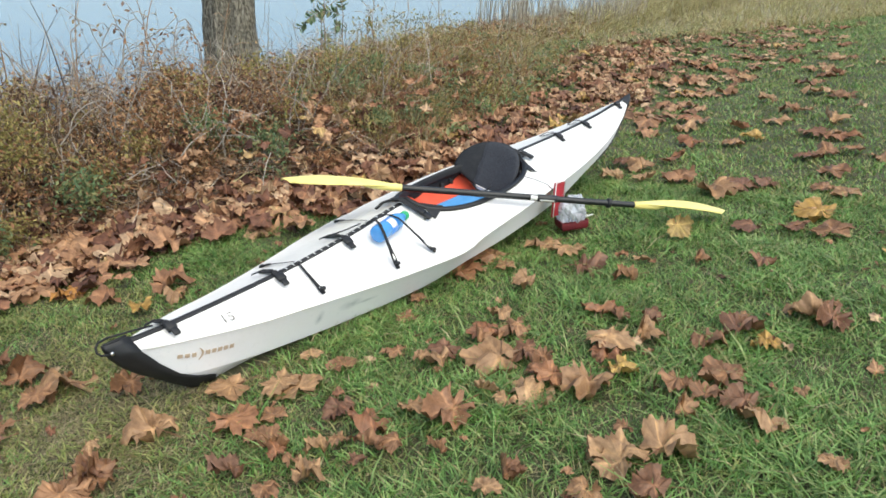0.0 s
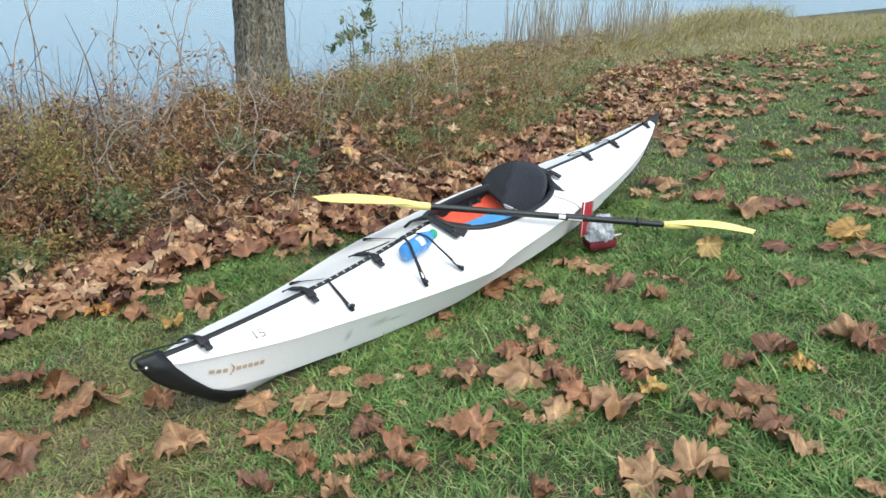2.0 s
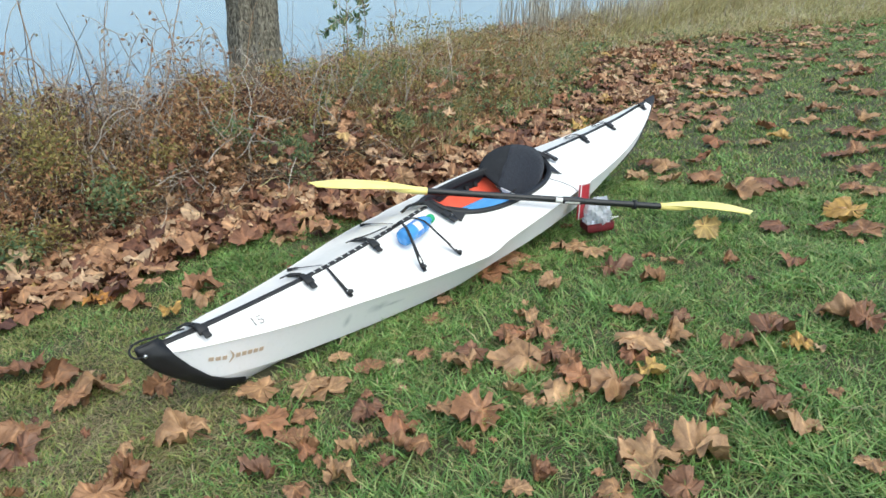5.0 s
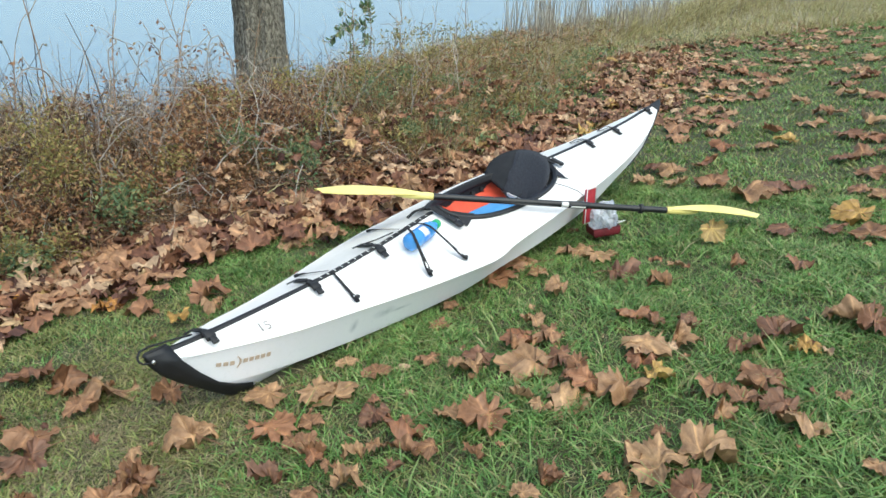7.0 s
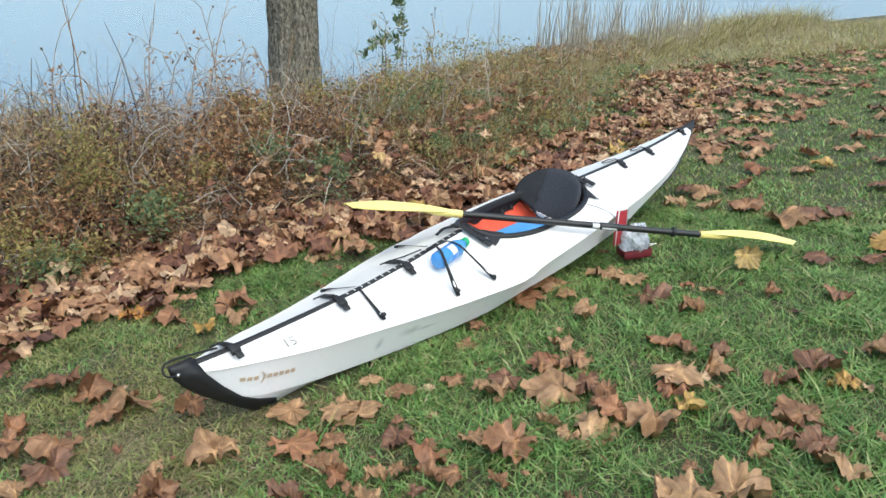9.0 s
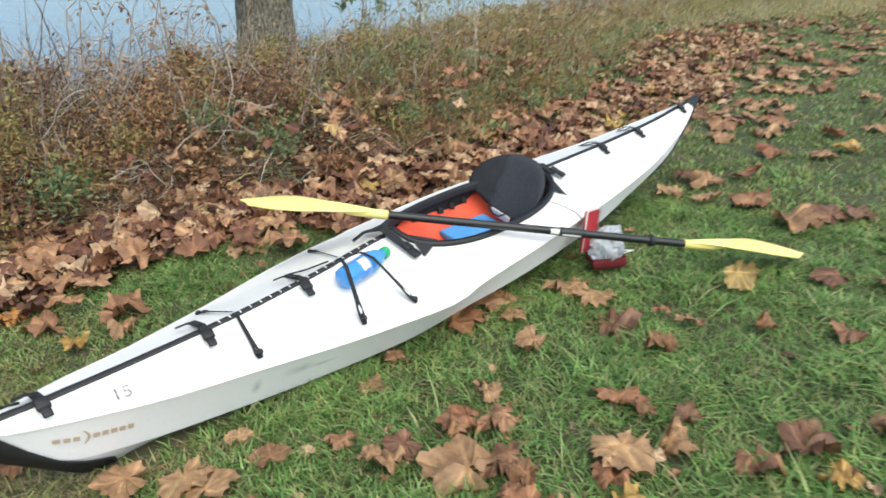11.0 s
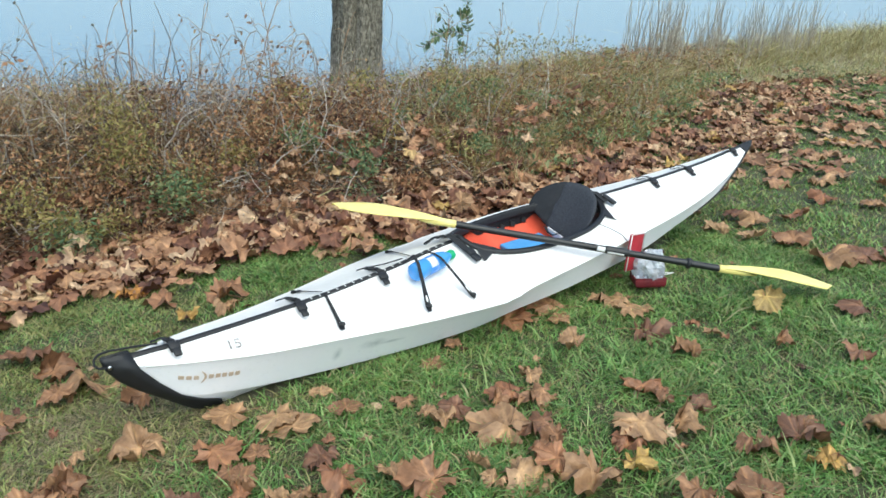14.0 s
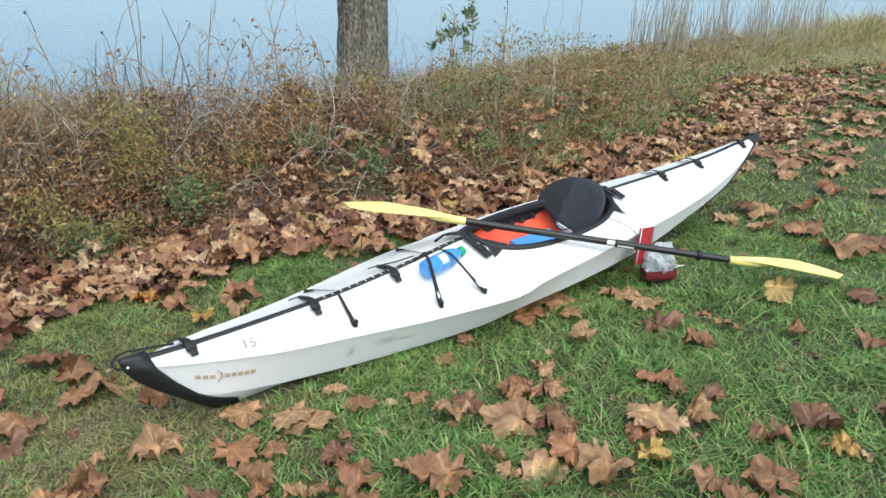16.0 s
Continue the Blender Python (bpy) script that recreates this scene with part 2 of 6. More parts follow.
BLUE = worn("blue_foam", [(0.3, (0.06, 0.28, 0.62)), (0.7, (0.1, 0.36, 0.72))], 20, 0.7, 0.2, 200)
YELLOW = worn("yellow_blade_plastic", [(0.3, (0.82, 0.68, 0.2)), (0.7, (0.87, 0.75, 0.28))], 8, 0.35, 0.08, 120)
SHAFT = worn("black_shaft", [(0.3, (0.007, 0.008, 0.009)), (0.7, (0.02, 0.021, 0.023))], 20, 0.38, 0.05, 200)
WHITE = worn("white_trim", [(0.3, (0.72, 0.72, 0.7)), (0.7, (0.82, 0.82, 0.8))], 30, 0.5, 0.05)
COPPER = worn("copper_print", [(0.3, (0.5, 0.38, 0.28)), (0.7, (0.6, 0.48, 0.37))], 60, 0.5, 0)
INK = worn("black_print", [(0.47, (0.12, 0.11, 0.1)), (0.6, (0.7, 0.69, 0.67))], 60, 0.6, 0)
STEEL = worn("steel_rivet", [(0.3, (0.6, 0.6, 0.6)), (0.7, (0.75, 0.75, 0.75))], 50, 0.3, 0, metal=1.0)
BOTTLE, bnt, bb = material("blue_drink", 0.12)
bb.inputs["Base Color"].default_value = (0.1, 0.42, 0.9, 1)
bb.inputs["Transmission Weight"].default_value = 0.35
GREENCAP = worn("green_cap_plastic", [(0.3, (0.0, 0.3, 0.12)), (0.7, (0.02, 0.42, 0.18))], 30, 0.35, 0.05)
LABEL = worn("blue_label_film", [(0.3, (0.04, 0.2, 0.62)), (0.7, (0.08, 0.3, 0.75))], 30, 0.3, 0.0)
CLEAR, cnt, cb = material("clear_plastic_film", 0.18)
cb.inputs["Base Color"].default_value = (0.84, 0.89, 0.96, 1)
cb.inputs["Transmission Weight"].default_value = 0.62
bump(cnt, cb, noise_tex(cnt, 40, 4), 0.5, 0.01)


# ---- builders ----
def place(ob, m=None):
    """Puts a thing into the frame of the site."""
    ob.matrix_world = SITE @ (m or Matrix())
    return ob


def part(name, bm, mat, parent=None, label="", smooth=True):
    me = bpy.data.meshes.new(name)
    if isinstance(bm, tuple):
        me.from_pydata(*bm)
    else:
        bmesh.ops.recalc_face_normals(bm, faces=bm.faces)
        bm.to_mesh(me)
        bm.free()
    for mm in (mat if isinstance(mat, list) else [mat]):
        me.materials.append(mm)
    if smooth:
        me.shade_smooth()
    ob = new(name, me)
    if parent:
        ob.parent = parent
    if label:
        tagged(ob, label)
    return ob


def grid_faces(rows, cols, close=False):
    fs = []
    for i in range(rows - 1):
        for j in range(cols if close else cols - 1):
            k = (j + 1) % cols
            fs.append((i * cols + j, i * cols + k, (i + 1) * cols + k, (i + 1) * cols + j))
    return fs


def sheet(rows, close=False, thick=0.0):
    """A bmesh from rows of points, with a thickness if given."""
    bm = bmesh.new()
    vs = [bm.verts.new(p) for r in rows for p in r]
    for f in grid_faces(len(rows), len(rows[0]), close):
        q = [vs[i] for i in f]
        if len(set((round(v.co.x, 5), round(v.co.y, 5), round(v.co.z, 5)) for v in q)) > 2:
            bm.faces.new(q)
    bmesh.ops.remove_doubles(bm, verts=bm.verts, dist=1e-5)
    bmesh.ops.recalc_face_normals(bm, faces=bm.faces)
    if thick:
        bmesh.ops.solidify(bm, geom=bm.faces[:], thickness=thick)
    return bm


def tube(points, radius, sides=8, flat=1.0, bm=None):
    """A round or flattened rod along points; radius may be a list."""
    bm = bm or bmesh.new()
    pts = [Vector(p) for p in points]
    rad = radius if isinstance(radius, (list, tuple)) else [radius] * len(pts)
    rings = []
    for i, p in enumerate(pts):
        d = (pts[min(i + 1, len(pts) - 1)] - pts[max(i - 1, 0)]).normalized()
        side = d.cross(Vector((0, 0, 1)))
        side = side.normalized() if side.length > 1e-3 else Vector((1, 0, 0))
        up = side.cross(d)
        rings.append([bm.verts.new(p + rad[i] * (math.cos(a) * side + flat * math.sin(a) * up)) for a in [k * math.tau / sides for k in range(sides)]])
    for a, b in zip(rings, rings[1:]):
        for k in range(sides):
            bm.faces.new((a[k], a[(k + 1) % sides], b[(k + 1) % sides], b[k]))
    bm.faces.new(rings[0])
    bm.faces.new(list(reversed(rings[-1])))
    return bm


def block(size, m=None, bevel=0.0, seg=2, bm=None):
    one = bmesh.new()
    bmesh.ops.create_cube(one, size=1.0, matrix=Matrix.Diagonal((*size, 1)))
    if bevel:
        bmesh.ops.bevel(one, geom=one.edges[:], offset=bevel, segments=seg, affect="EDGES", profile=0.5)
    bmesh.ops.transform(one, matrix=m or Matrix(), verts=one.verts)
    if bm is None:
        return one
    me = bpy.data.meshes.new("temp")
    one.to_mesh(me)
    one.free()
    bm.from_mesh(me)
    bpy.data.meshes.remove(me)
    return bm


def spline(xs, ys):
    """A smooth curve through knots."""
    xs, ys = np.array(xs, float), np.array(ys, float)
    d = np.diff(ys) / np.diff(xs)
    m = np.concatenate([[d[0]], np.where(d[:-1] * d[1:] > 0, 2 * d[:-1] * d[1:] / (d[:-1] + d[1:] + 1e-12), 0), [d[-1]]])

    def at(x):
        x = min(max(x, xs[0]), xs[-1])
        i = min(int(np.searchsorted(xs, x, "right")) - 1, len(xs) - 2)
        h = xs[i + 1] - xs[i]
        t = (x - xs[i]) / h
        return float((1 + 2 * t) * (1 - t) ** 2 * ys[i] + t * (1 - t) ** 2 * h * m[i] + t * t * (3 - 2 * t) * ys[i + 1] + t * t * (t - 1) * h * m[i + 1])
    return at


def step(a, b, x):
    t = np.clip((x - a) / (b - a), 0, 1)
    return t * t * (3 - 2 * t)


# ---- ground ----
def waves(x, y, seed, size):
    """Cheap smooth noise for arrays, about -1 to 1."""
    r = np.random.RandomState(seed)
    out = 0
    for _ in range(7):
        a, f, p = r.uniform(0, math.tau), r.uniform(0.6, 1.7) / size, r.uniform(0, math.tau)
        out = out + np.sin((x * np.cos(a) + y * np.sin(a)) * f * math.tau + p)
    return out / 3.2


def height(x, y):
    """The ground's height over the lawn's plane: a low bank along the shore, the lake bed, and level land far off."""
    x, y = np.asarray(x, float), np.asarray(y, float)
    z = 0.28 * step(0.6, 2.6, x) * step(0.45, 2.2, y) * (1 - 0.6 * step(6, 14, x))
    z = z + 0.012 * waves(x, y, 5, 1.1) * (1 - 0.7 * np.exp(-((y / 0.6) ** 2)) * (x > -0.2) * (x < 3))
    z = z + UP.y * np.maximum(-y - 9, 0) - UP.x * np.maximum(x - 22, 0) - UP.x * np.minimum(x + 12, 0)
    shore = 5.0 + 0.1 * np.clip(x, -4, 40)
    return z - 1.3 * step(shore, shore + 5, y) - UP.y * np.maximum(y - 12, 0)


def litter_edge(x):
    """Where the lawn ends and the leaf drift begins."""
    return np.interp(x, [-3, -0.6, -0.15, 0.25, 0.55, 0.9, 1.1, 1.35, 1.75, 2.1, 3.2, 4.2, 6, 9, 14], [1.5, 1.5, 1.36, 1.6, 1.38, 1.52, 1.46, 1.35, 1.12, 0.62, 0.45, 0.65, 0.9, 1.7, 2.2])


def brush_edge(x):
    """Where the leaf drift ends and the thicket begins."""
    return np.interp(x, [-3, -0.7, 0.2, 0.8, 1.15, 1.4, 2, 2.4, 2.9, 3.6, 4.7, 6, 7.5, 11, 16], [2.15, 2.15, 2.2, 2.15, 1.98, 1.72, 1.6, 1.44, 1.38, 1.52, 1.68, 2.0, 2.7, 3.6, 4.2])


def ground():
    ys = np.concatenate([-np.geomspace(400, 6, 14), np.arange(-5, 7.01, 0.1), 7 + np.geomspace(0.3, 60, 10)])
    xs = np.concatenate([-np.geomspace(400, 6, 12), np.arange(-5, 12.01, 0.1), 12 + np.geomspace(0.4, 400, 16)])
    X, Y = np.meshgrid(xs, ys)
    Z = height(X, Y)
    verts = np.stack([X, Y, Z], -1).reshape(-1, 3)
    ob = place(part("ground", (verts.tolist(), [], grid_faces(len(ys), len(xs))), [SOIL, HUMUS]))
    # dark leaf mould under the drift and the thicket
    cx, cy = (X[:-1, :-1] + X[1:, 1:]) / 2, (Y[:-1, :-1] + Y[1:, 1:]) / 2
    mould = (cy > litter_edge(cx) + 0.25 + 0.4 * step(4, 6, cx) + 0.12 * waves(cx, cy, 6, 0.5)) & (cx > -3.4 + 0.5 * waves(cx, cy, 7, 0.6)) & (cx < 7.5)
    ob.data.polygons.foreach_set("material_index", mould.ravel().astype(np.int32))
    tagged(ob, "sloping grassy soil of a lake shore", "ground", kind="structure")


ground()
lake = part("lake_water", sheet([[(-900, 4.5, -1.05), (900, 4.5, -1.05)], [(-900, 1500, -1.05), (900, 1500, -1.05)]]), WATER, smooth=False)
tagged(lake, "calm pale blue lake water under an overcast sky", "water", kind="structure")


def blades(name, n, where, size, mat, label, category, lean=0.5, wide=0.0022, seed=1):
    """Grass: thin curved blades on the ground. where(r, n) gives plan x, y and a size factor."""
    r = np.random.RandomState(seed)
    x, y, f = where(r, n)
    n = len(x)
    z = height(x, y)
    h = size * f * r.uniform(0.5, 1.25, n)
    a, w = r.uniform(0, math.tau, n), wide * (0.6 + 0.9 * r.rand(n)) * np.sqrt(np.maximum(f, 0.3))
    ln = h * lean * r.uniform(0.1, 1.6, n)
    turn = a + r.uniform(-1.2, 1.2, n)
    dx, dy, sx, sy = np.cos(a), np.sin(a), -np.sin(turn), np.cos(turn)
    V = np.zeros((n, 5, 3))
    for k, (t, wk) in enumerate(((0, 1.0), (0.55, 0.85))):
        cx, cy, cz = x + dx * ln * t ** 1.8, y + dy * ln * t ** 1.8, z - 0.004 + h * (t - 0.25 * t * t * lean)
        V[:, 2 * k] = np.stack([cx - sx * w * wk, cy - sy * w * wk, cz], -1)
        V[:, 2 * k + 1] = np.stack([cx + sx * w * wk, cy + sy * w * wk, cz], -1)
    V[:, 4] = np.stack([x + dx * ln, y + dy * ln, z + h * (1 - 0.25 * lean)], -1)
    quads = np.array([[0, 1, 3, 2]])
    base = np.arange(n)[:, None] * 5
    loops = np.concatenate([(base + quads[0]), (base + np.array([2, 3, 4]))], 1).ravel()
    counts = np.tile([4, 3], n)
    mesh_of(name, V.reshape(-1, 3), loops, counts, mat, label, category)


def mesh_of(name, verts, loops, counts, mat, label, category, kind="stuff", vein=None):
    me = bpy.data.meshes.new(name)
    me.vertices.add(len(verts))
    me.vertices.foreach_set("co", np.asarray(verts, np.float32).ravel())
    me.loops.add(len(loops))
    me.loops.foreach_set("vertex_index", np.asarray(loops, np.int32))
    me.polygons.add(len(counts))
    me.polygons.foreach_set("loop_start", np.concatenate([[0], np.cumsum(counts)[:-1]]).astype(np.int32))
    me.update(calc_edges=True)
    me.validate()
    if vein is not None:
        me.attributes.new("vein", "FLOAT", "POINT").data.foreach_set("value", np.asarray(vein, np.float32))
    me.materials.append(mat)
    me.shade_smooth()
    return tagged(place(new(name, me)), label, category, kind=kind)


def under_kayak(x, y):
    return (x > 0.35) & (x < 3.0) & (np.abs(y) < 0.13 * np.sqrt(np.clip(1 - ((x - 1.75) / 1.45) ** 2, 0, 1)))


def lushness(x, y):
    """0 on the trodden, yellowing ground about the bow, 1 on the thick lawn."""
    return step(-0.15, 0.45, x - 0.5 * (y + 0.3))


def lawn_near(r, n):
    x, y = r.uniform(-3.2, 3.2, n), r.uniform(-2.9, 1.7, n)
    thin = waves(x, y, 8, 0.9)
    bare = np.exp(-(((x - 0.05) / 0.42) ** 2 + ((y - 0.05) / 0.35) ** 2))
    keep = (y < litter_edge(x) + 0.15 * r.randn(n)) & ~under_kayak(x, y) & (r.rand(n) < np.clip(0.85 + 0.25 * thin - 0.5 * bare, 0.2, 1) * (0.55 + 0.45 * lushness(x, y)) * step(-3.2, -2.1, x) * step(-2.9, -2.0, y))
    return x[keep], y[keep], (np.clip(0.85 + 0.35 * waves(x, y, 12, 0.5) - 0.3 * bare, 0.45, 1.5) * (0.62 + 0.43 * lushness(x, y)))[keep]


def lawn_far(r, n):
    x, y = 3.2 + 20.0 * r.rand(n) ** 1.9, r.uniform(-4.0, 3.4, n)
    keep = y < np.maximum(litter_edge(x) + 0.3 * r.randn(n) + 0.5, brush_edge(x) + 0.2)
    return x[keep], y[keep], (np.clip(0.9 + 0.3 * waves(x, y, 12, 0.5), 0.5, 1.5) * (1 + 0.06 * (x - 3)))[keep]


blades("yellowing_lawn", 48000, lawn_near, 0.05, YELLOWLAWN, "yellowing blades in the lawn", "grass", 1.5, 0.0025, seed=52)
blades("lawn_grass", 300000, lawn_near, 0.05, BLADE, "short green lawn grass with dry blades in it", "grass", 1.35, 0.0027)


def thatch(r, n):
    x, y = -0.05 + 0.5 * r.randn(n), 0.1 + 0.4 * r.randn(n)
    m = n // 2
    x[:m], y[:m] = r.uniform(-2.0, 3.6, m), r.uniform(-2.0, 1.3, m)
    keep = ~under_kayak(x, y)
    return x[keep], y[keep], np.full(keep.sum(), 0.8)


blades("dry_thatch", 46000, thatch, 0.028, THATCH, "dry straw thatch lying in the lawn", "grass", 2.6, 0.0022, seed=41)


def lush(r, n):
    """Longer blades in loose tufts, on the open lawn before the kayak."""
    x, y = r.uniform(0.1, 3.4, n), r.uniform(-2.1, -0.2, n)
    keep = (waves(x, y, 14, 0.35) + 0.5 * r.randn(n) > 0.15) & ~under_kayak(x, y) & (r.rand(n) < step(-0.15, -0.6, y))
    return x[keep], y[keep], np.clip(0.9 + 0.4 * waves(x, y, 15, 0.3), 0.5, 1.5)[keep]


def yellow_lawn(r, n):
    """Paler, drier grass towards the bow and the leaf drift."""
    x, y = r.uniform(-2.0, 1.6, n), r.uniform(-1.0, 1.6, n)
    keep = (y < litter_edge(x) + 0.1) & ~under_kayak(x, y) & (waves(x, y, 16, 0.5) + 0.6 * r.randn(n) > -0.3) & (r.rand(n) > 0.85 * lushness(x, y))
    return x[keep], y[keep], np.clip(0.85 + 0.3 * waves(x, y, 17, 0.4), 0.5, 1.3)[keep]


blades("long_grass", 9000, lush, 0.07, BLADE, "longer lush green blades in the lawn", "grass", 1.6, 0.0026, seed=43)
blades("yellowing_lawn", 80000, yellow_lawn, 0.038, YELLOWLAWN, "yellowing short lawn grass", "grass", 1.5, 0.0026, seed=50)


def lawn_around(r, n):
    """The lawn behind and beside the standpoint, thinning outwards."""
    x, y = 2.0 + 4.6 * r.randn(n), -2.0 + 3.6 * r.randn(n)
    inner = step(-3.4, -2.2, x) * step(-3.1, -2.0, y)
    keep = (r.rand(n) > inner) & ~((x > 3.2) & (y > -3.6)) & (y < litter_edge(x) + 0.15 * r.randn(n))
    return x[keep], y[keep], np.full(keep.sum(), 1.1)


blades("lawn_grass", 95000, lawn_around, 0.055, BLADE, "green lawn grass round about", "grass", 1.4, 0.0055, seed=42)
blades("yellowing_lawn", 58000, lawn_far, 0.038, YELLOWLAWN, "paler yellowing grass further up the slope", "grass", 1.2, 0.004, seed=51)
blades("lawn_grass", 92000, lawn_far, 0.036, BLADE, "short green lawn grass further up the slope", "grass", 1.1, 0.004, seed=2)


# ---- kayak ----
half = spline([0.05, 0.14, 0.38, 0.76, 1.18, 1.42, 1.52, 1.8, 2.27, 2.82, 3.4, 3.67, 3.83], [0.004, 0.037, 0.105, 0.195, 0.3, 0.343, 0.34, 0.336, 0.308, 0.24, 0.13, 0.052, 0.004])
gunwale_line = spline([0.05, 0.14, 0.25, 0.56, 0.96, 1.36, 1.43, 1.52, 1.65, 2.05, 2.82, 3.12, 3.4, 3.67, 3.83], [0.262, 0.243, 0.23, 0.203, 0.197, 0.204, 0.207, 0.224, 0.236, 0.261, 0.288, 0.312, 0.348, 0.399, 0.432])


def gunwale(x, far=False):
    """The gunwale's height; the hull is twisted a little, so that the far side of the fore deck stands higher."""
    return gunwale_line(x) + (0.026 * float(1 - step(1.0, 1.7, x)) * min(1.0, half(x) / 0.08) if far else 0.0)



ridge = spline([0.05, 0.25, 0.72, 1.06, 1.42, 1.9, 2.3, 2.75, 3.2, 3.83], [0.281, 0.268, 0.277, 0.304, 0.348, 0.368, 0.368, 0.372, 0.386, 0.44])
chine_w = spline([0.05, 0.3, 0.6, 0.9, 1.4, 1.9, 2.4, 2.8, 3.2, 3.5, 3.83], [0.002, 0.04, 0.085, 0.135, 0.225, 0.26, 0.238, 0.19, 0.15, 0.09, 0.002])
chine_h = spline([0.05, 0.12, 0.2, 0.3, 0.6, 0.9, 1.3, 1.6, 1.9, 2.4, 2.8, 3.2, 3.5, 3.83], [0.255, 0.175, 0.125, 0.08, 0.046, 0.038, 0.055, 0.088, 0.108, 0.135, 0.175, 0.24, 0.317, 0.428])
keel = spline([0.05, 0.075, 0.12, 0.18, 0.24, 0.3, 0.4, 2.2, 2.4, 2.8, 3.2, 3.5, 3.83], [0.25, 0.205, 0.158, 0.108, 0.054, 0.008, 0.0, 0.0, 0.02, 0.09, 0.19, 0.285, 0.426])
COCK_X, COCK_A, COCK_B = 1.88, 0.425, 0.195


def open_half(x):
    """Half the width of the cockpit's opening."""
    u = abs((x - COCK_X) / COCK_A)
    return COCK_B * max(0.0, 1 - u ** 2.3) ** (1 / 2.2) if u < 1 else 0.0


def deck_z(x, y):
    w = max(half(x), 1e-4)
    return ridge(x) + (gunwale(x, y > 0) - ridge(x)) * min(abs(y) / w, 1.0)


def side_half(x, z):
    """Half the width of the hull at that height."""
    k, c, g, r = keel(x), chine_h(x), gunwale(x), ridge(x)
    if z <= c:
        return chine_w(x) * np.clip((z - k) / max(c - k, 1e-4), 0, 1)
    if z <= g:
        return chine_w(x) + (half(x) - chine_w(x)) * np.clip((z - c) / max(g - c, 1e-4), 0, 1)
    return half(x) * np.clip((r - z) / max(r - g, 1e-4), 0, 1)


def build_kayak():
    kayak = new("kayak")
    tagged(kayak, "white folding plastic kayak with black trim on grass", "kayak")
    place(kayak, Matrix.Translation((0, 0.01, 0.002)) @ pose(0, 0, 0, 4.8, 0, 0))
    xs = sorted(set(np.round(np.concatenate([np.linspace(0.05, 3.83, 120), COCK_X + COCK_A * np.cos(np.linspace(0, math.pi, 60))]), 4)))
    for side in (-1, 1):
        rows = []
        for x in xs:
            o, w = min(open_half(x), half(x) - 0.01), half(x)
            rows.append([(x, side * (o + (w - o) * t), deck_z(x, side * (o + (w - o) * t))) for t in (0, 0.3, 0.6, 0.9, 1.0)])
        part("deck_panel", sheet(rows, thick=0.002), PLASTIC, kayak, smooth=False)
        rows = [[(x, side * (chine_w(x) + (half(x) - chine_w(x)) * t), chine_h(x) + (gunwale(x, side > 0) - chine_h(x)) * t + 0.004 * math.sin(math.pi * t)) for t in (0, 0.25, 0.5, 0.75, 1.0)] for x in xs]
        part("side_panel", sheet(rows, thick=0.002), SCUFF, kayak, "white plastic side panel with grey scuffs", smooth=False)
        rows = [[(x, side * chine_w(x) * t, keel(x) + (chine_h(x) - keel(x)) * t) for t in (0, 0.5, 1.0)] for x in xs]
        part("bottom_panel", sheet(rows, thick=0.002), SCUFF, kayak, smooth=False)
        # raised fold along the gunwale
        part("gunwale_fold", tube([(x, side * (half(x) + 0.001), gunwale(x, side > 0)) for x in xs[3:-3:3]], 0.0035, 6), PLASTIC, kayak)
        # stem caps of black rubber
        rows = []
        for s in np.linspace(0, 1, 18):
            z = 0.29 + (0.002 - 0.29) * s
            xe = float(np.interp(z, [0.0, 0.037, 0.068, 0.105, 0.173, 0.24, 0.29], [0.385, 0.37, 0.3, 0.24, 0.178, 0.128, 0.112]))
            x0 = float(np.interp(z, [0.0, 0.008, 0.05, 0.1, 0.15, 0.2, 0.25, 0.29], [0.335, 0.308, 0.25, 0.192, 0.13, 0.08, 0.046, 0.036])) - 0.006
            rows.append([(x, side * ((0.0 if u == 0 else 0.006) + side_half(max(x, 0.05), z)), z) for u in (0, 0.1, 0.3, 0.6, 1.0) for x in [x0 + (xe - x0) * u]])
        part("bow_cap", sheet(rows, thick=0.003), RUBBER, kayak, "black rubber bow cap")
        rows = []
        for x in np.linspace(3.69, 3.845, 8):
            xx = min(x, 3.83)
            rows.append([(x, side * (side_half(xx, z) + 0.006) * (x < 3.84), z) for z in np.linspace(ridge(xx) + 0.007, keel(xx) - 0.006, 9)])
        part("stern_cap", sheet(rows, thick=0.003), RUBBER, kayak, "black rubber stern cap")
    part("stern_edging", tube([(x, 0, keel(x)) for x in np.linspace(3.0, 3.83, 20)], 0.006, 6), RUBBER, kayak, "black edging strip")
    for side in (-1, 1):
        part("stern_edging", tube([(x, side * (chine_w(x) + 0.002), chine_h(x) - 0.002) for x in np.linspace(3.0, 3.82, 24)], [0.004 + 0.005 * k / 23 for k in range(24)], 6), RUBBER, kayak, "black edging strip")
    rv = tube([(0.05, -0.012, 0.262), (0.05, -0.02, 0.262)], 0.006, 10)
    part("rivet", rv, STEEL, kayak, "shiny steel rivet")
    # carry loop at the bow
    loop = [(0.2, 0.006, 0.283), (0.12, 0.014, 0.292), (0.06, 0.02, 0.298), (0.03, 0.017, 0.296), (0.016, 0.008, 0.288), (0.012, -0.003, 0.277), (0.02, -0.011, 0.267), (0.042, -0.014, 0.261)]
    part("carry_loop", tube(loop, 0.0036, 8), WEBBING, kayak, "black cord carry loop")
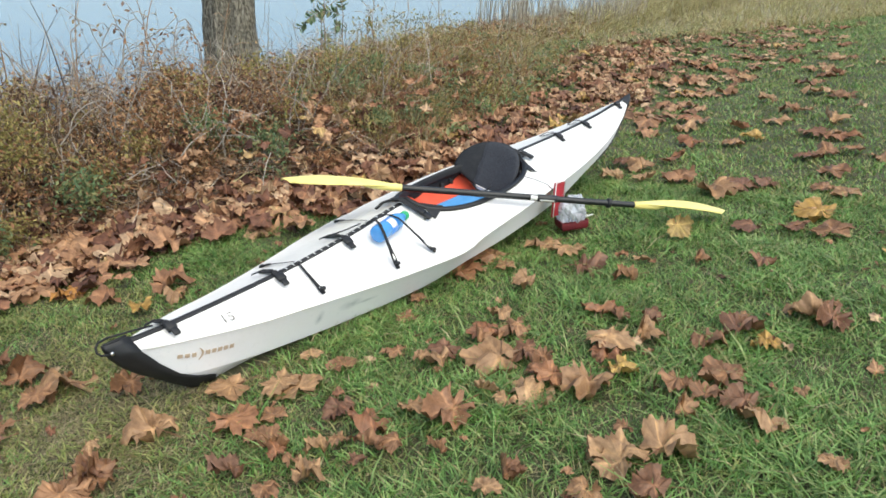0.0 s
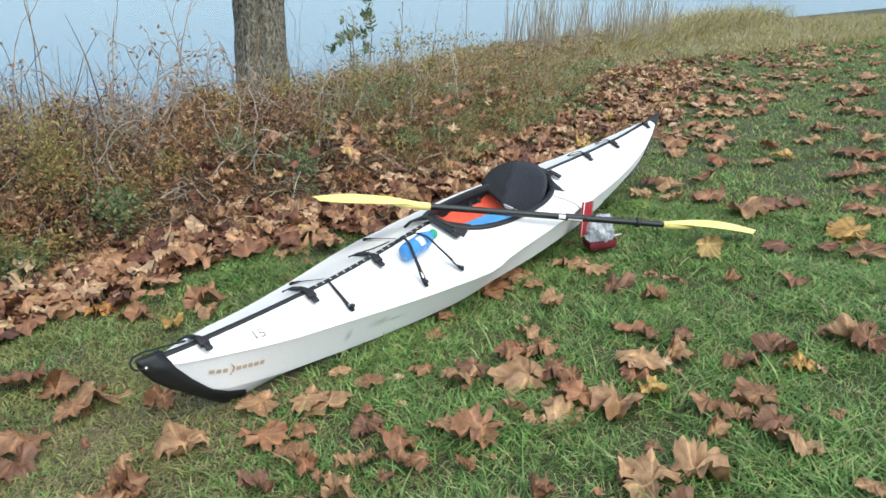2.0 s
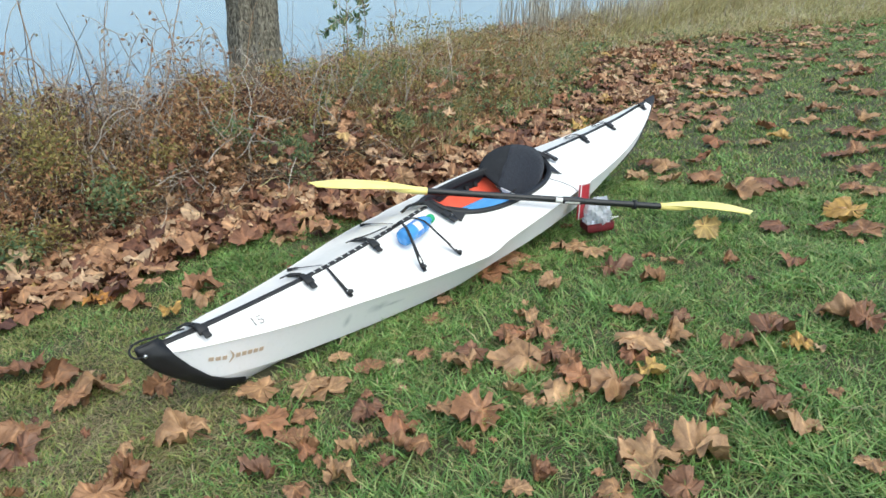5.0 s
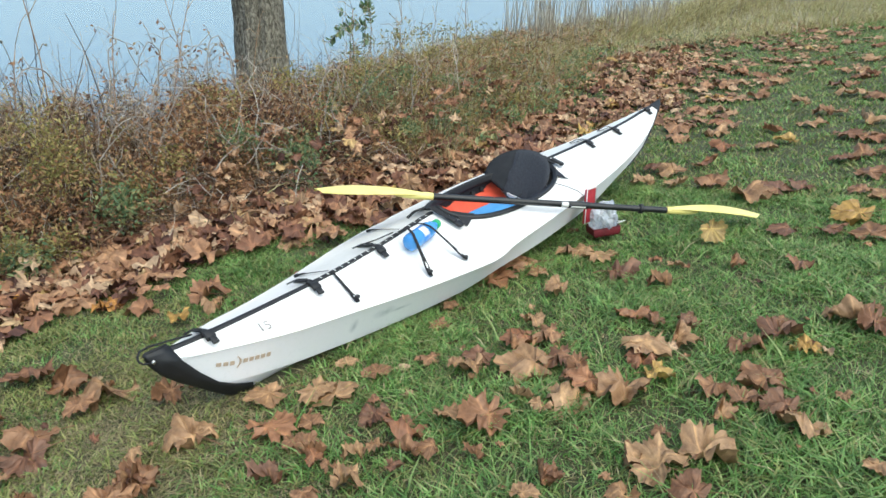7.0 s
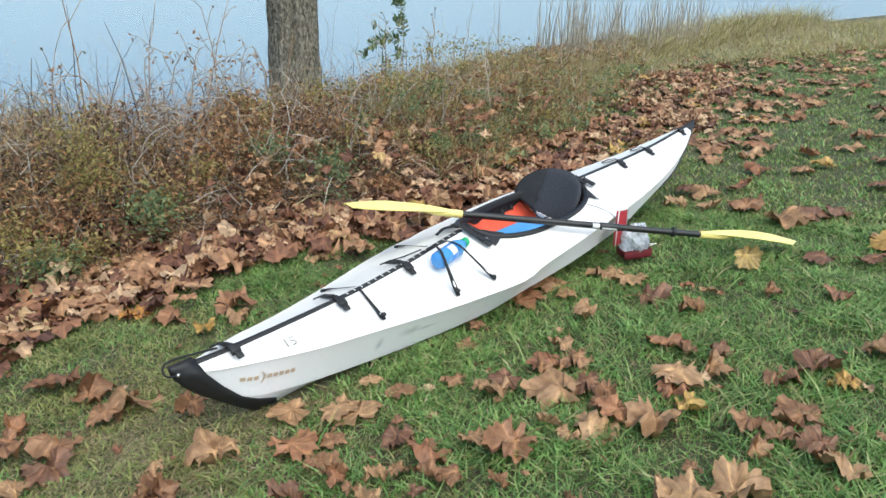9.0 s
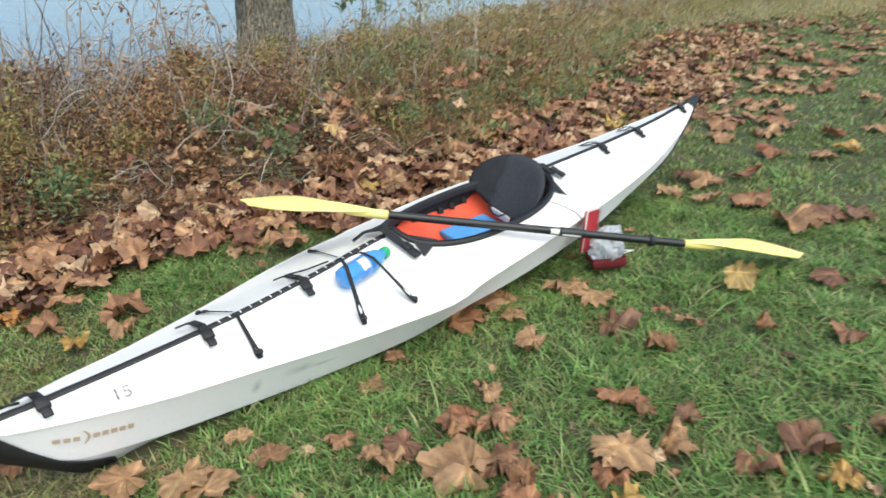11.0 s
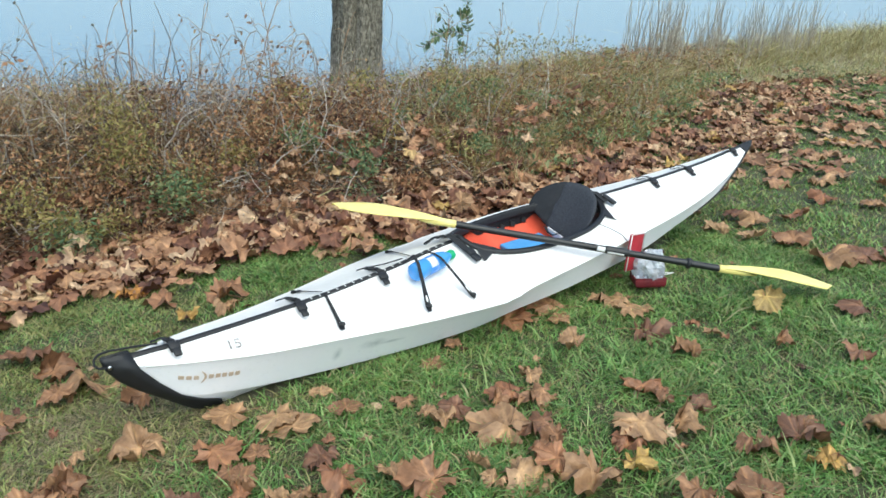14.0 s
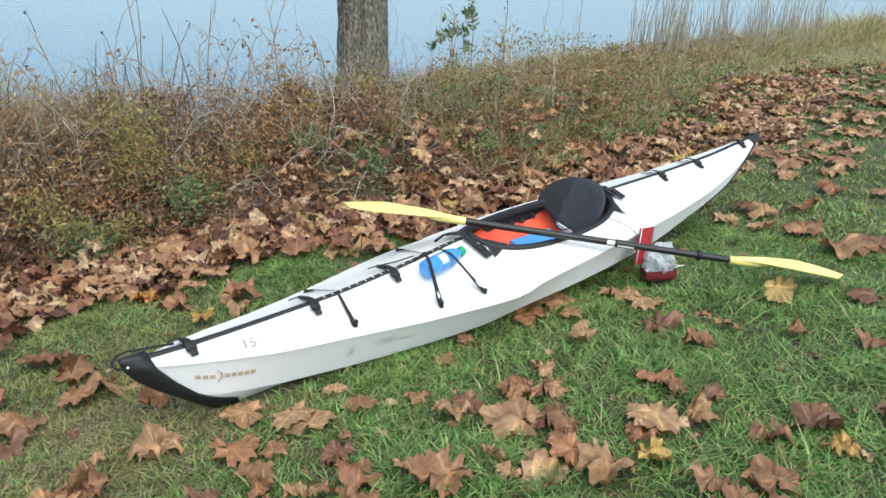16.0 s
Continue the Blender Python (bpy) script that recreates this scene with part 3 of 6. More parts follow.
    # closing rails along the ridge
    for x0, x1 in ((0.09, 1.4), (2.36, 3.72)):
        rows = []
        for x in np.linspace(x0, x1, 50):
            rows.append([(x, y, deck_z(x, y) + h) for y, h in ((-0.0125, 0.001), (-0.011, 0.005), (0, 0.006), (0.011, 0.005), (0.0125, 0.001))])
        rail = part("ridge_rail", sheet(rows, thick=0.002), RUBBER, kayak, "black closing rail")
        if x0 < 1:
            for x in np.arange(0.74, 1.38, 0.036):
                part("rail_slot", block((0.0035, 0.012, 0.002), Matrix.Translation((x, -0.004, deck_z(x, 0) + 0.0062)) @ pose(0, 0, 0, 8, 0, 0)), WHITE, rail, "small white slot", smooth=False)
    # straps with buckles over the ridge
    for x, near, far, skew in ((0.24, 0.036, 0.055, 0.004), (0.69, 0.046, 0.105, 0.017), (1.04, 0.048, 0.12, 0.022), (2.79, 0.046, 0.11, 0.04), (3.12, 0.046, 0.1, 0.03), (3.6, 0.03, 0.05, 0.05)):
        pts = [(x + skew * y / 0.1, y, deck_z(x, y) + 0.014 - 0.006 * abs(y) / 0.1) for y in np.linspace(-near, far, 9)]
        rows = [[(p[0] - 0.0125, p[1], p[2]), (p[0] + 0.0125, p[1], p[2])] for p in pts]
        strap = part("deck_strap", sheet(rows, thick=0.0025), WEBBING, kayak, "black webbing strap", smooth=False)
        tilt = math.degrees(math.atan2(ridge(x) - gunwale(x), half(x)))
        bx, turn = x - skew * near / 0.1, -math.degrees(math.atan(skew / 0.1))
        bm = block((0.034, 0.032, 0.014), Matrix.Translation((bx, -near + 0.006, deck_z(x, near - 0.006) + 0.016)) @ pose(0, 0, 0, 0, 0, turn) @ pose(0, 0, 0, tilt, 0, 0), 0.004)
        block((0.024, 0.03, 0.01), Matrix.Translation((bx - skew * 0.26, -near - 0.02, deck_z(x, near + 0.02) + 0.012)) @ pose(0, 0, 0, 0, 0, turn) @ pose(0, 0, 0, tilt, 0, 0), 0.004, bm=bm)
        part("buckle", bm, RUBBER, strap, "black plastic side-release buckle")
        tail = [(x, 0.01, deck_z(x, 0.01) + 0.018), (x - 0.022, far * 0.4, deck_z(x, far * 0.4) + 0.026), (x - 0.05, far * 0.65, deck_z(x, far * 0.65) + 0.018)]
        part("strap_end", tube(tail, 0.008, 6, 0.2), WEBBING, strap)
    # coaming: a black flange round the cockpit with a skirt inside
    outline = []
    for k in range(96):
        a = math.tau * k / 96
        c, s = math.cos(a), math.sin(a)
        outline.append((math.copysign(abs(c) ** (2 / 2.3), c), math.copysign(abs(s) ** (2 / 2.2), s)))
    rows = []
    for ox, oy in outline:
        ring = []
        for da, db, dz in ((0.018, 0.018, 0.004), (0.02, 0.02, 0.013), (0.014, 0.014, 0.018), (0.006, 0.006, 0.017), (0.004, 0.004, 0.011), (-0.002, -0.002, 0.013), (-0.005, -0.005, 0.006), (-0.006, -0.006, -0.012), (-0.007, -0.008, -0.02)):
            x, y = COCK_X + (COCK_A + da) * ox, (COCK_B + db) * oy
            ring.append((x, y, deck_z(x, y) + dz))
        rows.append(ring)
    rows.append(rows[0])
    part("coaming", sheet(rows, thick=0.003), RUBBER, kayak, "black rubber cockpit coaming")
    # pointed tabs at the corners of the coaming and its tension straps
    for sx, sy in ((-1, -1), (-1, 1), (1, -1), (1, 1)):
        if sx < 0:
            base, tip = ((1.47, sy * 0.058), (1.542, sy * 0.125)), (1.452, sy * 0.148)
        else:
            base, tip = ((2.285, sy * 0.085), (2.215, sy * 0.15)), (2.252, sy * 0.188)
        rows = [[(bx, by, deck_z(bx, by) + 0.013) for bx, by in base], [(tip[0] - 0.003, tip[1], deck_z(*tip) + 0.007), (tip[0] + 0.003, tip[1] + sy * 0.004, deck_z(*tip) + 0.007)]]
        part("coaming_tab", sheet(rows, thick=0.003), RUBBER, kayak, smooth=False)
    for x0, sgn in ((1.4, -1), (2.325, 1)):
        pts = [(x0 + sgn * -0.02 * abs(y) / 0.15, y, deck_z(x0, y) + 0.024) for y in np.linspace(-0.12 if sgn < 0 else -0.08, 0.12, 9)]
        rows = [[(p[0] - 0.016, p[1], p[2]), (p[0] + 0.016, p[1], p[2])] for p in pts]
        strap = part("coaming_strap", sheet(rows, thick=0.003), WEBBING, kayak, "wide black webbing strap", smooth=False)
        bm = bmesh.new()
        for y in ((-0.1, -0.135) if sgn < 0 else (-0.06, -0.095)):
            block((0.034, 0.036, 0.013), Matrix.Translation((x0 + 0.018, y, deck_z(x0, y) + 0.024)) @ pose(0, 0, 0, 24, 0, 10), 0.004, bm=bm)
        part("buckle", bm, RUBBER, strap, "black ladder buckle")
        part("strap_end", tube([(x0 - 0.01, 0.03, deck_z(x0, 0.03) + 0.03), (x0 - 0.05, 0.05, deck_z(x0, 0.05) + 0.03), (x0 - 0.09, 0.06, deck_z(x0, 0.06) + 0.012)], 0.011, 6, 0.2), WEBBING, strap)
    # deck lashings: webbing loops with anchors and bungee
    def lash(points, r=0.006, flat=0.6):
        return tube([(x, y, deck_z(x, y) + h) for x, y, h in points], r, 8, flat)
    for x, y, tx, ty, over in ((0.765, 0.164, 0.795, 0.012, 0.0), (1.09, 0.24, 1.16, 0.012, 0.092), (1.28, 0.27, 1.2, 0.012, 0.072)):
        for sd in ((-1,) if 1.0 < x < 1.2 else (-1, 1)):
            anchor = bmesh.new()
            bmesh.ops.create_cone(anchor, cap_ends=True, segments=16, radius1=0.0115, radius2=0.0095, depth=0.007, matrix=Matrix.Translation((x, sd * y, deck_z(x, y) + 0.006)))
            an = part("lashing_anchor", anchor, RUBBER, kayak, "round black deck anchor")
            lift = over if sd < 0 else 0.0


            def run(t, up=0.0):
                # taut from the anchor over whatever lies beneath to the ridge
                yy = y + (ty - y) * t
                rise = lift * (np.interp(yy, [0.012, 0.085, 0.13, max(y, 0.14)], [0.0, 0.95, 1.0, 0.0]))
                return (x + (tx - x) * t, sd * yy, 0.01 + up + rise)
            wide = 0.0062 if sd < 0 else 0.0035
            part("lashing_cord", lash([run(t) for t in np.linspace(0.1, 1, 15)], [wide * (1.25 - 0.45 * k / 14) for k in range(15)], 0.4), WEBBING, an, "black elastic cord")
            part("lashing_web", lash([run(t) for t in (-0.03, 0.03, 0.1, 0.18, 0.26)], [0.008, 0.0105, 0.0105, 0.0085, 0.0072], 0.35), WEBBING, an, "black webbing loop")
            part("lashing_eye", lash([run(t, 0.0042) for t in (0.06, 0.1, 0.145)], [0.0028, 0.0048, 0.0015], 0.3), WHITE, an, "white deck seen through the webbing loop")
    part("lashing_cord", lash([(1.16, 0.01, 0.014), (1.1, 0.05, 0.012), (1.05, 0.1, 0.012)], 0.004), WEBBING, kayak, "black elastic cord")
    # the maker's mark on the side panel: bars and a slanting stroke
    def on_side(x, t, out=0.0035):
        y = chine_w(x) + (half(x) - chine_w(x)) * t
        return (x, -(y + out), chine_h(x) + (gunwale(x) - chine_h(x)) * t + 0.004 * math.sin(math.pi * t))
    for x0, x1 in ((0.231, 0.248), (0.254, 0.27), (0.276, 0.291), (0.32, 0.336), (0.341, 0.356), (0.361, 0.376), (0.381, 0.396), (0.401, 0.416)):
        rows = [[on_side(x, 0.462), on_side(x + 0.001, 0.572)] for x in np.linspace(x0, x1 - 0.001, 4)]
        part("maker_mark", sheet(rows, thick=0.001), COPPER, kayak, "copper coloured printed bar", smooth=False)
    rows = [[on_side(0.298 + 0.01 * math.sin(math.pi * t), 0.36 + 0.34 * t), on_side(0.3 + 0.015 * math.sin(math.pi * t), 0.36 + 0.34 * t)] for t in np.linspace(0, 1, 8)]
    part("maker_mark", sheet(rows, thick=0.001), COPPER, kayak, "copper coloured curved stroke", smooth=False)
    # number on the deck
    cu = bpy.data.curves.new("deck_number", "FONT")
    cu.body, cu.size, cu.extrude = "15", 0.052, 0.0006
    tmp = new("deck_number_curve", cu)
    me = bpy.data.meshes.new_from_object(tmp.evaluated_get(bpy.context.evaluated_depsgraph_get()))
    bpy.data.objects.remove(tmp)
    num = new("deck_number", me)
    me.materials.append(INK)
    num.parent = kayak
    tagged(num, "small black printed number 15")
    slope = math.degrees(math.atan2(ridge(0.41) - gunwale(0.41), half(0.41)))
    num.matrix_basis = Matrix.Translation((0.375, -0.106, deck_z(0.375, 0.106) + 0.006)) @ pose(0, 0, 0, slope, 4, -6)
    # seat back
    rows_f, rows_b = [], []
    for i, v in enumerate(np.linspace(-1, 1, 17)):
        rf, rb = [], []
        for u in np.linspace(-1, 1, 25):
            k = max(abs(u) ** 2.6 + abs(v) ** 2.6, 1e-9) ** (1 / 2.6)
            m = max(abs(u), abs(v)) / k if k > 1e-6 else 1.0
            p, q = u * m, v * m
            fat = 0.018 * max(0.0, 1 - max(abs(u), abs(v)) ** 6) ** 0.5
            rib = 0.003 * math.cos(p * 34) * (p > -0.3) * (p < 0.86) - 0.008 * (abs(p + 0.34) < 0.05)
            y, h = -0.182 * p, 0.11 * q * (1 - 0.1 * p * p) * (1 - 0.66 * max(0.0, -p) + 0.3 * max(0.0, p) if q < 0 else 1.0)
            back = 0.085 * h / 0.11 - 0.05 * p * p
            rf.append((back - fat - rib * (fat > 0.004), y, h))
            rb.append((back + fat, y, h))
        rows_f.append(rf)
        rows_b.append(rb)
    bm = sheet(rows_f)
    b2 = sheet(rows_b)
    me2 = bpy.data.meshes.new("temp")
    b2.to_mesh(me2)
    b2.free()
    bm.from_mesh(me2)
    bpy.data.meshes.remove(me2)
    bmesh.ops.remove_doubles(bm, verts=bm.verts, dist=1e-4)
    for f in bm.faces:
        f.material_index = int(f.calc_center_median().y < 0.055)
    seat = part("backrest", bm, [FABRIC, MESHCLOTH], kayak, "padded black fabric seat backrest")
    seat.matrix_basis = pose(2.165, 0.036, 0.325, 0, 0, 4)
    part("seat_label", block((0.005, 0.105, 0.036), pose(2.045, -0.01, 0.234, 10, -14, -8), 0.002), WHITE, kayak, "white fabric label under the backrest")
    part("backrest_strap", tube([(2.035, 0.05, 0.262), (2.03, 0.02, 0.24), (2.028, -0.012, 0.236), (2.032, -0.035, 0.25), (2.045, -0.05, 0.27)], 0.006, 8, 0.5), WEBBING, kayak, "black webbing loop")
    part("backrest_strap", tube([(2.16, 0.2, 0.29), (2.0, 0.24, 0.285), (1.86, 0.235, 0.275), (1.62, 0.2, 0.27)], 0.009, 8, 0.4), WEBBING, kayak, "black webbing seat strap")
    part("backrest_strap", tube([(2.2, -0.15, 0.3), (2.14, -0.2, 0.28), (2.05, -0.22, 0.27), (1.8, -0.225, 0.262)], 0.009, 8, 0.4), WEBBING, kayak, "black webbing seat strap")
    rows = []
    for x in np.linspace(1.56, 2.2, 24):
        o = open_half(x)
        rows.append([(x, o - 0.007, deck_z(x, o) - 0.016), (x, max(o + 0.012, 0.19), 0.29), (x, max(o + 0.02, 0.205), 0.262), (x, max(o + 0.01, 0.2), 0.235)])
    part("hip_panel", sheet(rows, thick=0.004), FABRIC, kayak, "black fabric panel inside the cockpit")
    # red seat sling inside the cockpit
    rows = []
    for x in np.linspace(1.5, 2.17, 22):
        r = []
        for t in np.linspace(-1, 1, 25):
            y = t * 0.225 * min(1.0, 0.6 + 1.6 * (x - 1.5), 1.0 if t > 0 else 0.72 + 1.6 * (2.17 - x))
            r.append((x, y, 0.135 + (0.125 if t > 0 else 0.12) * abs(t) ** 2.6 + 0.03 * step(1.95, 2.2, x) + 0.004 * math.sin(17 * x + 9 * t)))
        rows.append(r)
    sling = part("seat_sling", sheet(rows, thick=0.006), RED, kayak, "bright red nylon seat sling")
    for x, z in ((1.9, 0.243), (1.97, 0.245), (2.045, 0.25)):
        part("sling_slot", block((0.032, 0.012, 0.024), Matrix.Translation((x, 0.196, z)) @ pose(0, 0, 0, -20, 20, 4), 0.002), WEBBING, sling, "black webbing slot")
    for x, y in ((2.0, 0.03), (2.06, -0.09)):
        part("sling_slot", block((0.06, 0.014, 0.008), Matrix.Translation((x, y, 0.165)) @ pose(0, 0, 0, 0, -8, 35), 0.002), WEBBING, sling, "black webbing slot")
    for x, y in ((1.52, 0.0), (1.545, -0.03), (1.57, -0.05)):
        part("sling_print", block((0.01, 0.03, 0.002), Matrix.Translation((x + 0.14, y, 0.144)) @ pose(0, 0, 0, 0, 0, 30)), WHITE, sling, "small white printed bar", smooth=False)
    return kayak


kayak = build_kayak()
K = kayak.matrix_world.copy()

pad = part("foam_pad", block((0.235, 0.155, 0.03), None, 0.008, 3), BLUE)
pad.matrix_world = K @ pose(1.935, 0.045, 0.184, 2, -5, -10)
tagged(pad, "flat blue foam pad lying in the cockpit", "pad")
pouch = part("dark_pouch", block((0.06, 0.07, 0.03), None, 0.01, 3), FABRIC)
pouch.matrix_world = K @ pose(1.775, -0.01, 0.172, 4, 0, 20)
tagged(pouch, "small black pouch beside the foam pad", "pouch")


# ---- bottle under the lashings ----
def build_bottle():
    b = new("drink_bottle")
    tagged(b, "blue sports drink bottle with green cap under lashings", "bottle")
    prof = [(0.0, 0.0), (0.026, 0.001), (0.034, 0.008), (0.036, 0.02), (0.036, 0.06), (0.034, 0.066), (0.034, 0.115), (0.036, 0.122), (0.035, 0.15), (0.028, 0.178), (0.018, 0.196), (0.0155, 0.205), (0.0155, 0.212), (0.0, 0.212)]

    def lathe(prof, n=28):
        return sheet([[(r * math.cos(math.tau * k / n), r * math.sin(math.tau * k / n), z) for k in range(n)] for r, z in prof], True)
    part("body", lathe(prof), BOTTLE, b, "clear bottle full of blue drink")
    part("label", lathe([(0.0342, 0.067), (0.0352, 0.068), (0.0352, 0.113), (0.0342, 0.114)]), LABEL, b, "shiny blue label")
    rows = [[(0.0356 * math.cos(a), 0.0356 * math.sin(a), z) for a in np.linspace(3.2, 4.5, 8)] for z in (0.072, 0.109)]
    part("label_patch", sheet(rows, thick=0.0005), WHITE, b, "white printed patch")
    cap = part("cap", lathe([(0.0, 0.232), (0.017, 0.231), (0.0185, 0.228), (0.0185, 0.207), (0.0, 0.207)]), GREENCAP, b, "green screw cap")
    bm = bmesh.new()
    for k in range(20):
        a = math.tau * k / 20
        block((0.002, 0.0025, 0.018), Matrix.Translation((0.0188 * math.cos(a), 0.0188 * math.sin(a), 0.217)) @ Matrix.Rotation(a, 4, "Z"), bm=bm)
    part("cap_ribs", bm, GREENCAP, cap, smooth=False)
    z = deck_z(1.2, 0.11) + 0.038
    b.matrix_world = K @ Matrix.Translation((1.11, -0.118, z - 0.003)) @ pose(0, 0, 0, 0, 0, 9) @ pose(0, 0, 0, 0, 87, 0)


build_bottle()


# ---- paddle across the cockpit ----
def build_paddle():
    a, b = Vector((1.436, 0.033, 0.406)), Vector((2.347, -0.707, 0.156))
    d = (b - a).normalized()
    side = d.cross(Vector((0, 0, 1))).normalized()
    up = side.cross(d)
    m = Matrix((d, side, up)).transposed().to_4x4()
    m.translation = (a + b) / 2
    p = new("paddle")
    tagged(p, "black shafted double paddle with yellow blades across the kayak", "paddle")
    place(p, m)
    L = 0.6
    part("shaft", tube([(x, 0, 0) for x in np.linspace(-L - 0.06, L + 0.06, 24)], 0.0148, 16), SHAFT, p)
    part("ferrule", tube([(x, 0, 0) for x in (0.07, 0.075, 0.165, 0.17)], [0.0155, 0.0172, 0.0172, 0.0155], 16), SHAFT, p)
    for x0, x1, g0, g1, rr in ((0.032, 0.066, 0.7, 2.2, 0.0157), (0.078, 0.15, 1.75, 2.3, 0.0182)):
        rows = [[(x, rr * math.sin(g), rr * math.cos(g)) for g in np.linspace(g0, g1, 7)] for x in (x0, x1)]
        part("shaft_sticker", sheet(rows, thick=0.0008), WHITE, p, "white sticker on the shaft")
    for s in (-1, 1):
        if s > 0:
            part("drip_ring", tube([(s * x, 0, 0) for x in (0.425, 0.43, 0.442, 0.447)], [0.0155, 0.023, 0.023, 0.0155], 16), RUBBER, p, "black rubber drip ring")
        rows = []
        for i, t in enumerate(np.linspace(0, 1, 26)):
            x = L - 0.01 + t * 0.515
            w = 0.016 + 0.07 * float(step(0.06, 0.62, t)) 
            w = w * (1 - max(0.0, (t - 0.58) / 0.42) ** 1.9) ** 0.8 if t > 0.58 else w
            bend = 0.025 * math.sin(math.pi * t) if s < 0 else 0.029 * math.sin(math.pi * t)
            r = []
            for v in np.linspace(-1, 1, 11):
                spine = 0.013 * math.exp(-((v * w / 0.014) ** 2)) * (1 - t) ** 1.2
                r.append((s * (x - 0.05 * t * t * (v * 0.8) * (v > 0)), v * w, bend + spine - 0.012 * v * v * min(1, 3 * t)))
            rows.append(r)
        blade = part("blade", sheet(rows, thick=0.004), YELLOW, p, "yellow plastic paddle blade")
        part("blade_socket", tube([(s * x, 0, 0) for x in (L - 0.03, L, L + 0.09, L + 0.14)], [0.0165, 0.0175, 0.015, 0.006], 14), YELLOW, p, "yellow blade socket")
    return p


build_paddle()


# ---- red pouch with a plastic bag beside the kayak ----
def build_pouch():
    p = new("red_bag")
    tagged(p, "open dark red soft bag with white-edged lid on grass", "bag")
    place(p, pose(2.25, -0.395, 0.035, 0, 0, -40) @ Matrix.Scale(0.68, 4))
    bm = bmesh.new()
    rows = []
    for x, y in ((-0.1, -0.075), (0.1, -0.075), (0.1, 0.075), (-0.1, 0.075), (-0.1, -0.075)):
        rows.append([(x * 0.9, y * 0.9, 0.0), (x, y, 0.015), (x * 1.02, y * 1.03, 0.04), (x, y, 0.06)])
    part("side", sheet(rows, thick=0.006), DARKRED, p, smooth=False)
    part("base", block((0.18, 0.135, 0.008), Matrix.Translation((0, 0, 0.002)), 0.002), DARKRED, p)
    part("rim", tube([(x * 1.02, y * 1.02, 0.061) for x, y in ((-0.1, -0.075), (0.1, -0.075), (0.1, 0.075), (-0.1, 0.075), (-0.1, -0.075))], 0.003, 6), DARKRED, p, "rolled dark red rim")
    # the lid flap stands tilted against the hull
    flap = (SITE @ pose(2.195, -0.352, 0.19, 4, 8, 3)).copy()
    flap = p.matrix_world.inverted() @ flap
    bm = block((0.105, 0.012, 0.17), None, 0.004, 2)
    bmesh.ops.transform(bm, matrix=flap, verts=bm.verts)
    lid = part("lid", bm, LIDRED, p, "upright red lid flap")
    part("lid_piping", tube([flap @ Vector(c) for c in ((-0.052, -0.008, -0.085), (-0.053, -0.008, 0.085), (0.053, -0.008, 0.086), (0.053, -0.008, 0.0))], 0.004, 6), WHITE, lid, "white piping")
    part("handle", tube([(0.1, -0.03, 0.07), (0.15, -0.035, 0.085), (0.17, 0.0, 0.07), (0.15, 0.03, 0.06), (0.1, 0.03, 0.07)], 0.007, 6, 0.4), WHITE, p, "pale strap handle")
    bm = bmesh.new()
    bmesh.ops.create_icosphere(bm, subdivisions=4, radius=1.0)
    for v in bm.verts:
        c = v.co.copy()
        k = 1 + 0.3 * noise.noise(c * 1.7) + 0.26 * abs(noise.noise(c * 2.9)) - 0.12 * abs(noise.noise(c * 5.3))
        v.co = Vector((c.x * 0.1 * k, c.y * 0.078 * k, 0.115 + c.z * 0.105 * k))
    film = part("plastic_bag", bm, CLEAR, smooth=False)
    place(film, pose(2.255, -0.4, 0.036, 0, 0, -40) @ Matrix.Scale(0.72, 4))
    tagged(film, "crumpled clear plastic bag stuffed in the red bag", "plastic bag")
    cord = part("tether_cord", tube([(2.1, -0.225, 0.315), (2.12, -0.27, 0.3), (2.14, -0.325, 0.275), (2.13, -0.36, 0.255)], 0.0016, 6), WEBBING)
    place(cord)
    tagged(cord, "thin black cord from the coaming to the red bag", "cord")


build_pouch()


